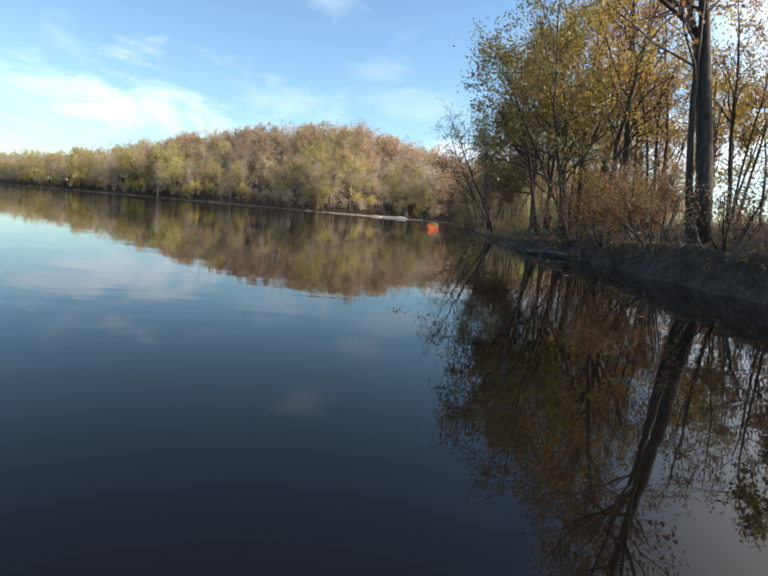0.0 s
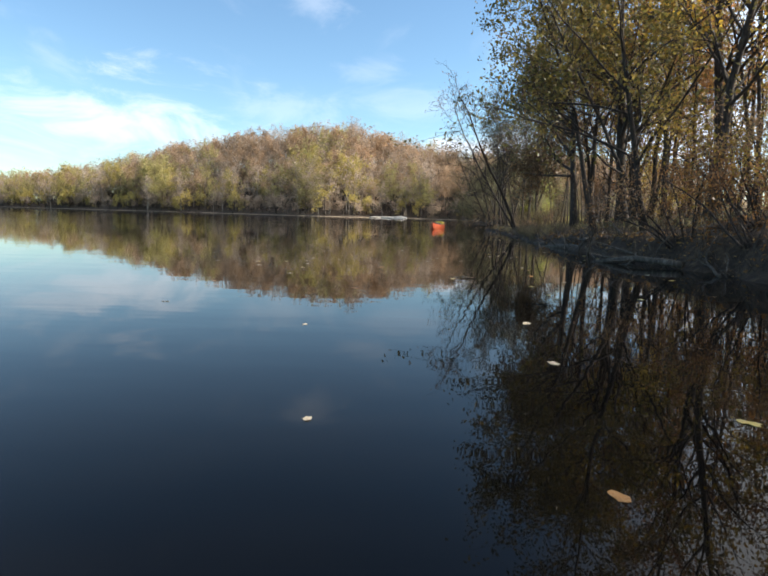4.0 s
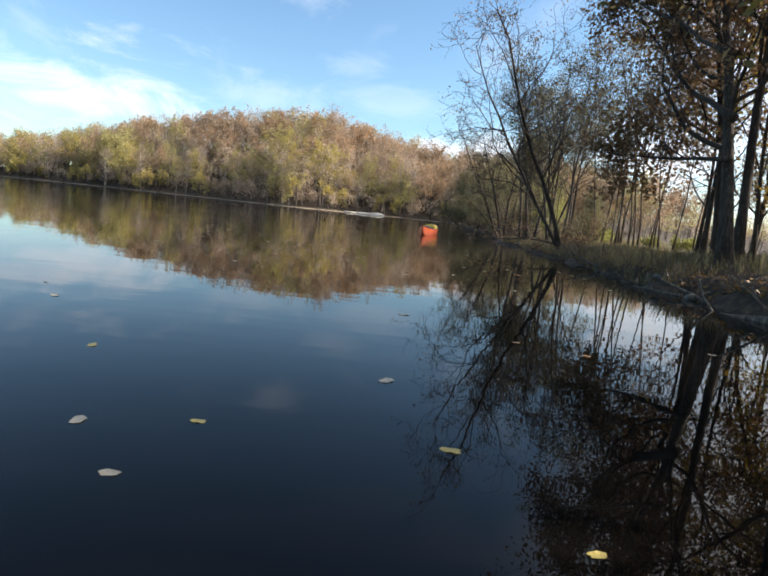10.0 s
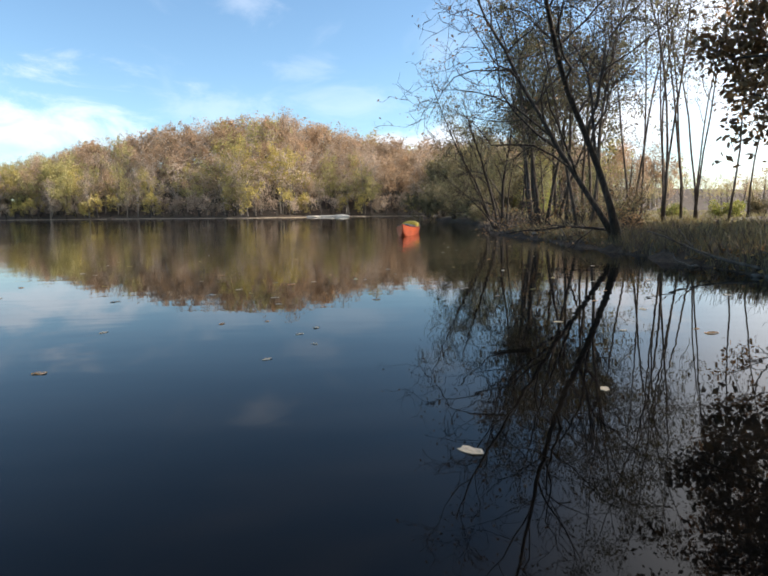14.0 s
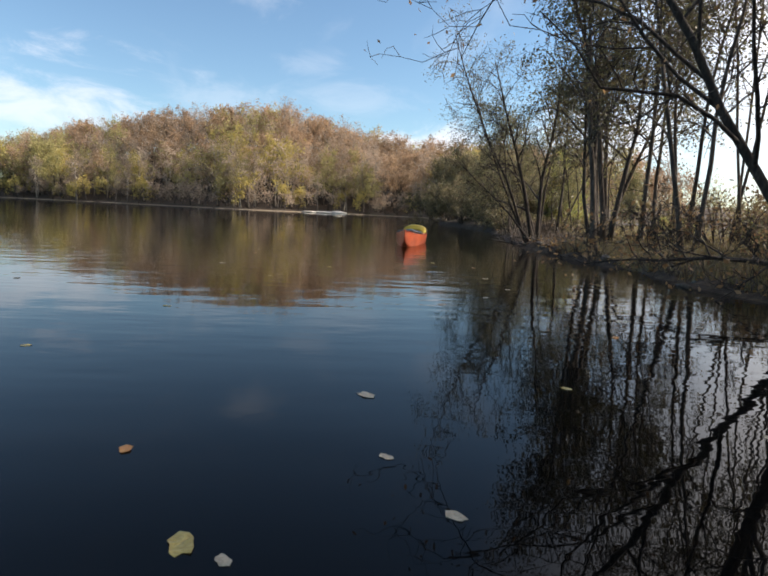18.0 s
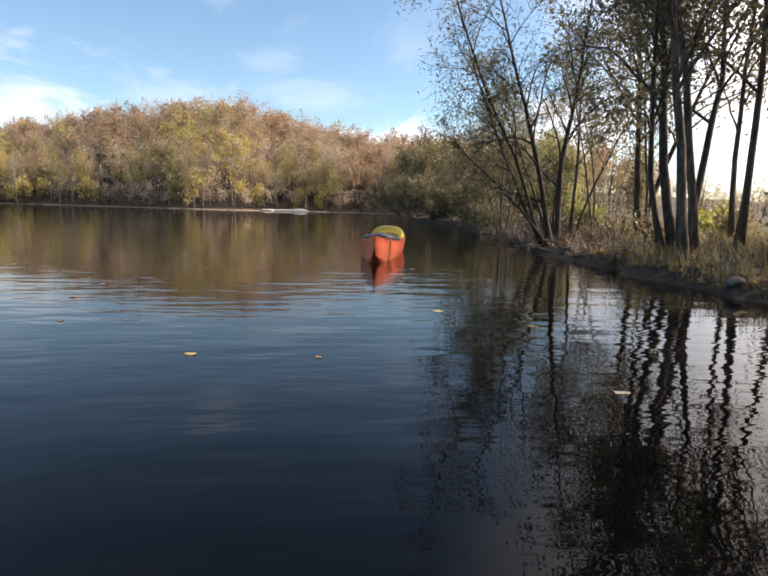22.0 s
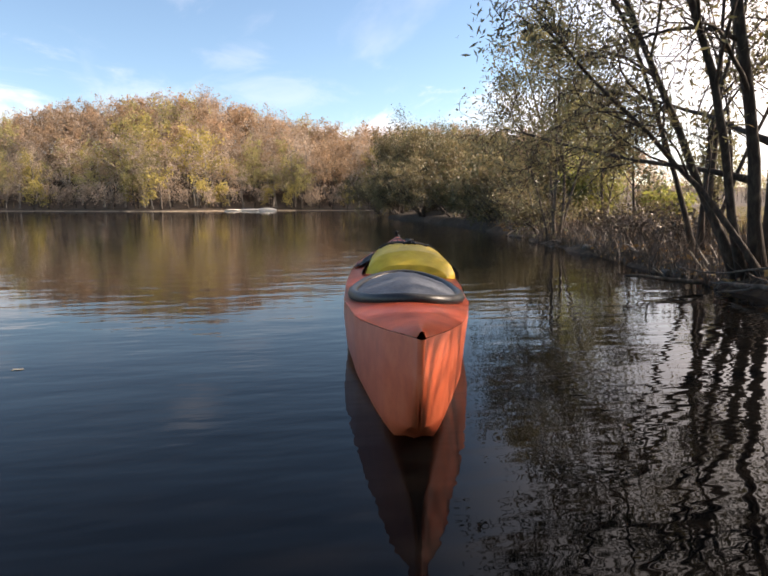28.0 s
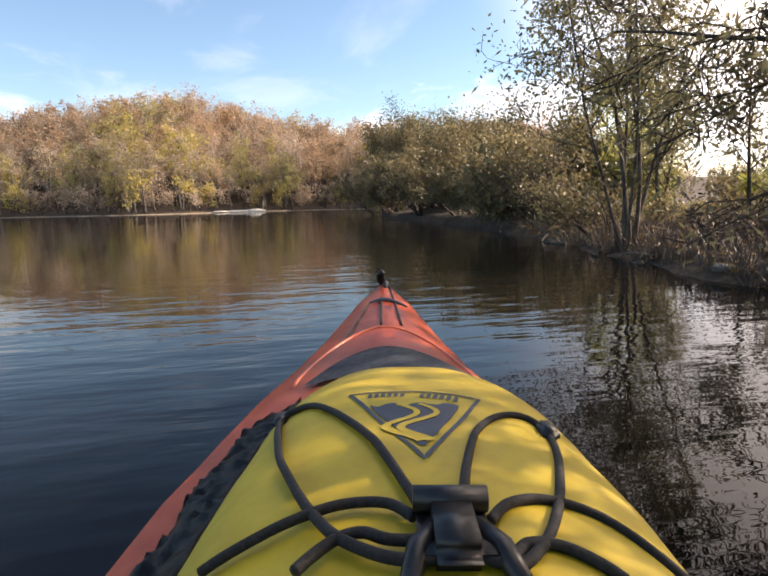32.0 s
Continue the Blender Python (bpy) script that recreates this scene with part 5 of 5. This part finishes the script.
    for t in np.linspace(0, 1, 9):
        row = []
        for s in np.linspace(-1, 1, 21):
            y = 1.17 + (0.20 - 0.10 * abs(s) ** 2.2) * t
            x = 0.035 + (0.205 - 0.05 * t) * s
            row.append(bm.verts.new((x, y, max(deck_z(x, y) + 0.012, (1 - t) * bag_z(x, 1.16) + t * (deck_z(x, y) + 0.012)))))
        g.append(row)
    for r0, r1 in zip(g, g[1:]):
        for a, c, d, e in zip(r0, r0[1:], r1[1:], r1):
            bm.faces.new((a, c, d, e))
    bmesh.ops.solidify(bm, geom=bm.faces[:], thickness=0.008)
    part("front_flap", bm, M_GREY, bag, "grey fabric flap")
    for side in (-1, 1):
        bm = bmesh.new()
        g = []
        for t in np.linspace(0, 1, 24):
            y = -0.1 + 1.25 * t
            x0 = BAG_X + side * bag_half(y) * 0.985
            g.append([bm.verts.new((x0, y, 0.325 - 0.03 * t)), bm.verts.new((x0 + side * 0.022, y, 0.29 - 0.02 * t)), bm.verts.new((x0 + side * 0.030, y, 0.245))])
        for r0, r1 in zip(g, g[1:]):
            for a, c, d, e in zip(r0, r0[1:], r1[1:], r1):
                bm.faces.new((a, c, d, e))
        bmesh.ops.solidify(bm, geom=bm.faces[:], thickness=0.006)
        part("side_panel", bm, M_GREY, bag, "grey fabric side panel")
        bm = bmesh.new()
        g = []
        for i in range(90):
            y = 0.30 + 0.80 * i / 89
            inner = BAG_X + side * bag_half(min(y, 1.08)) * 0.95
            edge = side * (beam(y) - 0.012)
            taper = min(1.0, (1.10 - y) / 0.10) * (float(np.interp(y, [0.38, 0.55], [1.02, 0.66])) if side < 0 else 0.6)
            row = []
            for k in range(9):
                q = k / 8
                x = inner + (edge - inner) * q * taper * (1 + 0.06 * math.sin(31 * y + 2 * q))
                fold = noise.noise(Vector((x * 38, y * 55, 3 * side))) + 0.6 * noise.noise(Vector((x * 90, y * 120, side)))
                row.append(bm.verts.new((x, y, (1 - q) ** 1.5 * (bag_z(inner, y) + 0.003) + (1 - (1 - q) ** 1.5) * (max(deck_z(x, y), 0.25) + 0.012) + (0.002 + 0.010 * min(1, 3 * q)) * fold)))
            g.append(row)
        for r0, r1 in zip(g, g[1:]):
            for a, c, d, e in zip(r0, r0[1:], r1[1:], r1):
                bm.faces.new((a, c, d, e))
        bmesh.ops.solidify(bm, geom=bm.faces[:], thickness=0.004)
        part("side_strap", bm, M_BLACK, bag, "black gathered webbing strap")
    # printed badge: border, bars in place of letters, dark mountain with a winding road
    def on_bag(x, y, up=0.0):
        return (x, y, bag_z(x, y) + 0.004 * noise.noise(Vector((x * 9, y * 9, 0))) + up)

    def ribbon(name, path, width, mat, up, parent=bag, label=""):
        bm = bmesh.new()
        pts = []
        for (ax, ay), (bx, by) in zip(path, path[1:]):
            k = max(2, int(math.hypot(bx - ax, by - ay) / 0.01))
            pts += [(ax + (bx - ax) * i / k, ay + (by - ay) * i / k) for i in range(k)]
        pts.append(path[-1])
        prev = None
        for i, (x, y) in enumerate(pts):
            a, b = pts[max(i - 1, 0)], pts[min(i + 1, len(pts) - 1)]
            d = Vector((b[0] - a[0], b[1] - a[1])).normalized()
            w = width(i / (len(pts) - 1)) if callable(width) else width
            pair = [bm.verts.new(on_bag(x - d.y * w / 2 * s, y + d.x * w / 2 * s, up)) for s in (-1, 1)]
            if prev:
                bm.faces.new((prev[0], prev[1], pair[1], pair[0]))
            prev = pair
        part(name, bm, mat, parent, label, False)

    (lx0, ly0), (lxm, lym), (lx1, ly1), (lxb, lyb) = LOGO
    ribbon("badge_border", [(lx0, ly0), (lxm, lym), (lx1, ly1), (lxb, lyb), (lx0, ly0)], 0.006, M_NAVY, 0.0012, bag, "dark badge outline")
    top = [(lx0 + (lx1 - lx0) * t, ly0 + (ly1 - ly0) * t + (lym - (ly0 + ly1) / 2) * 4 * t * (1 - t)) for t in np.linspace(0, 1, 41)]
    for i in list(range(6, 18, 2)) + list(range(22, 34, 2)):
        a, b = top[i], top[i + 1]
        ribbon("badge_bar", [(a[0], a[1] - 0.022), (b[0] + 0.001, b[1] - 0.022)], 0.020, M_NAVY, 0.0012, bag, "dark printed bar")
    bm = bmesh.new()
    rows_ = []
    for t in np.linspace(0, 1, 18):
        yy = (ly0 + ly1) / 2 - 0.055 - t * ((ly0 + ly1) / 2 - 0.055 - lyb - 0.035)
        half = 0.058 * (1 - t) + 0.003
        xc = lxb + ((lx0 + lx1) / 2 - lxb) * (1 - t)
        rows_.append([bm.verts.new(on_bag(xc + half * s, yy + (0.012 * abs(math.sin(5 * s + 1)) if t == 0 else 0), 0.0012)) for s in np.linspace(-1, 1, 13)])
    for r0, r1 in zip(rows_, rows_[1:]):
        for a, c, d, e in zip(r0, r0[1:], r1[1:], r1):
            bm.faces.new((a, c, d, e))
    part("badge_mountain", bm, M_NAVY, bag, "dark printed mountain", False)
    yt = (ly0 + ly1) / 2 - 0.05
    road = [(lxb - 0.012 + 0.026 * math.sin(t * 7.5) * (1 - 0.3 * t), yt - t * (yt - lyb - 0.05)) for t in np.linspace(0, 1, 30)]
    for dx in (-0.013, 0.017):
        ribbon("badge_road", [(x + dx * (1 - 0.6 * i / 29), y) for i, (x, y) in enumerate(road)], lambda t: 0.007 + 0.006 * t, M_BAG, 0.0020, bag, "yellow winding road")

    def cord(path, r=0.005, up=0.006):
        pts = []
        P = [path[0]] + list(path) + [path[-1]]
        for i in range(1, len(P) - 2):
            for t in np.linspace(0, 1, 7, endpoint=False):
                q = [0.5 * (2 * P[i][k] + (P[i + 1][k] - P[i - 1][k]) * t + (2 * P[i - 1][k] - 5 * P[i][k] + 4 * P[i + 1][k] - P[i + 2][k]) * t * t + (3 * P[i][k] - P[i - 1][k] - 3 * P[i + 1][k] + P[i + 2][k]) * t**3) for k in (0, 1)]
                pts.append(q)
        pts.append(path[-1])
        v, f = Wood(), None
        tube([on_bag(x, y, up + 0.004 * math.sin(9 * x + 5 * y)) for x, y in pts], [r] * len(pts), 8, v, f)
        hang("bungee_cord", mesh_data("bungee_cord", v, f, M_CORD, True), bag, "black stretch cord")

    for path in CORDS:
        cord(path)
    # clamp of the camera mount on the bag, and cord clips
    hx, hy = HUB
    bm = bmesh.new()
    bmesh.ops.create_cube(bm, size=1, matrix=Matrix.Translation((hx - 0.003, hy - 0.03, 0.446)) @ Matrix.Diagonal((0.058, 0.085, 0.026, 1)))
    bmesh.ops.bevel(bm, geom=bm.edges[:], offset=0.0125, segments=4, affect="EDGES")
    mount = part("mount", bm, M_BLACK, boat, "black camera mount clamp")
    v, f = Wood(), None
    tube([(hx - 0.034, hy + 0.004, 0.456), (hx + 0.028, hy + 0.004, 0.456)], [0.011, 0.011], 14, v, f)
    hang("pivot", mesh_data("pivot", v, f, M_BLACK, True), mount)
    for s in (-1, 1):
        v, f = Wood(), None
        tube([(hx + 0.015 * s, hy - 0.02, 0.446), (hx + 0.032 * s, hy - 0.045, 0.442), (hx + 0.04 * s, hy - 0.08, 0.438)], [0.009, 0.010, 0.008], 8, v, f)
        hang("arm", mesh_data("arm", v, f, M_BLACK, True), mount)
    for (cx, cy) in CLIPS:
        bm = bmesh.new()
        bmesh.ops.create_cube(bm, size=1, matrix=Matrix.Translation((cx, cy, bag_z(cx, cy) + 0.006)) @ Matrix.Diagonal((0.022, 0.045, 0.016, 1)))
        bmesh.ops.bevel(bm, geom=bm.edges[:], offset=0.005, segments=2, affect="EDGES")
        part("cord_clip", bm, M_BLACK, bag, "black cord clip")
    return boat


CORDS = [
    [(0.032, 0.467), (-0.013, 0.626), (-0.061, 0.741), (-0.118, 0.842), (-0.156, 0.845), (-0.125, 0.654), (-0.088, 0.533), (-0.061, 0.467), (-0.036, 0.425), (-0.001, 0.399), (0.03, 0.394), (0.052, 0.405)],
    [(0.068, 0.467), (0.086, 0.567), (0.114, 0.674), (0.154, 0.743), (0.201, 0.757), (0.21, 0.684), (0.177, 0.549), (0.142, 0.454), (0.107, 0.396), (0.086, 0.392), (0.064, 0.402)],
    [(0.025, 0.452), (0.003, 0.477), (-0.036, 0.479), (-0.078, 0.466), (-0.118, 0.453), (-0.154, 0.447)],
    [(0.088, 0.449), (0.111, 0.482), (0.147, 0.501), (0.187, 0.499), (0.217, 0.482), (0.252, 0.445)],
    [(0.05, 0.418), (0.006, 0.419), (-0.017, 0.43), (-0.036, 0.425), (-0.054, 0.408), (-0.066, 0.392)],
    [(0.066, 0.412), (0.094, 0.401), (0.114, 0.421), (0.142, 0.426), (0.169, 0.413), (0.182, 0.4)],
]
LOGO = [(-0.051, 0.837), (0.048, 0.831), (0.136, 0.801), (0.043, 0.579)]
HUB = (0.058, 0.452)
CLIPS = [(-0.158, 0.856), (0.214, 0.724)]

kayak = build_kayak()
rest = look(PATH[-1][1], PATH[-1][2], PATH[-1][3]) @ look((0, 0, 0.7), (0, 1.9796, 0.414)).inverted()
kayak.matrix_world = rest
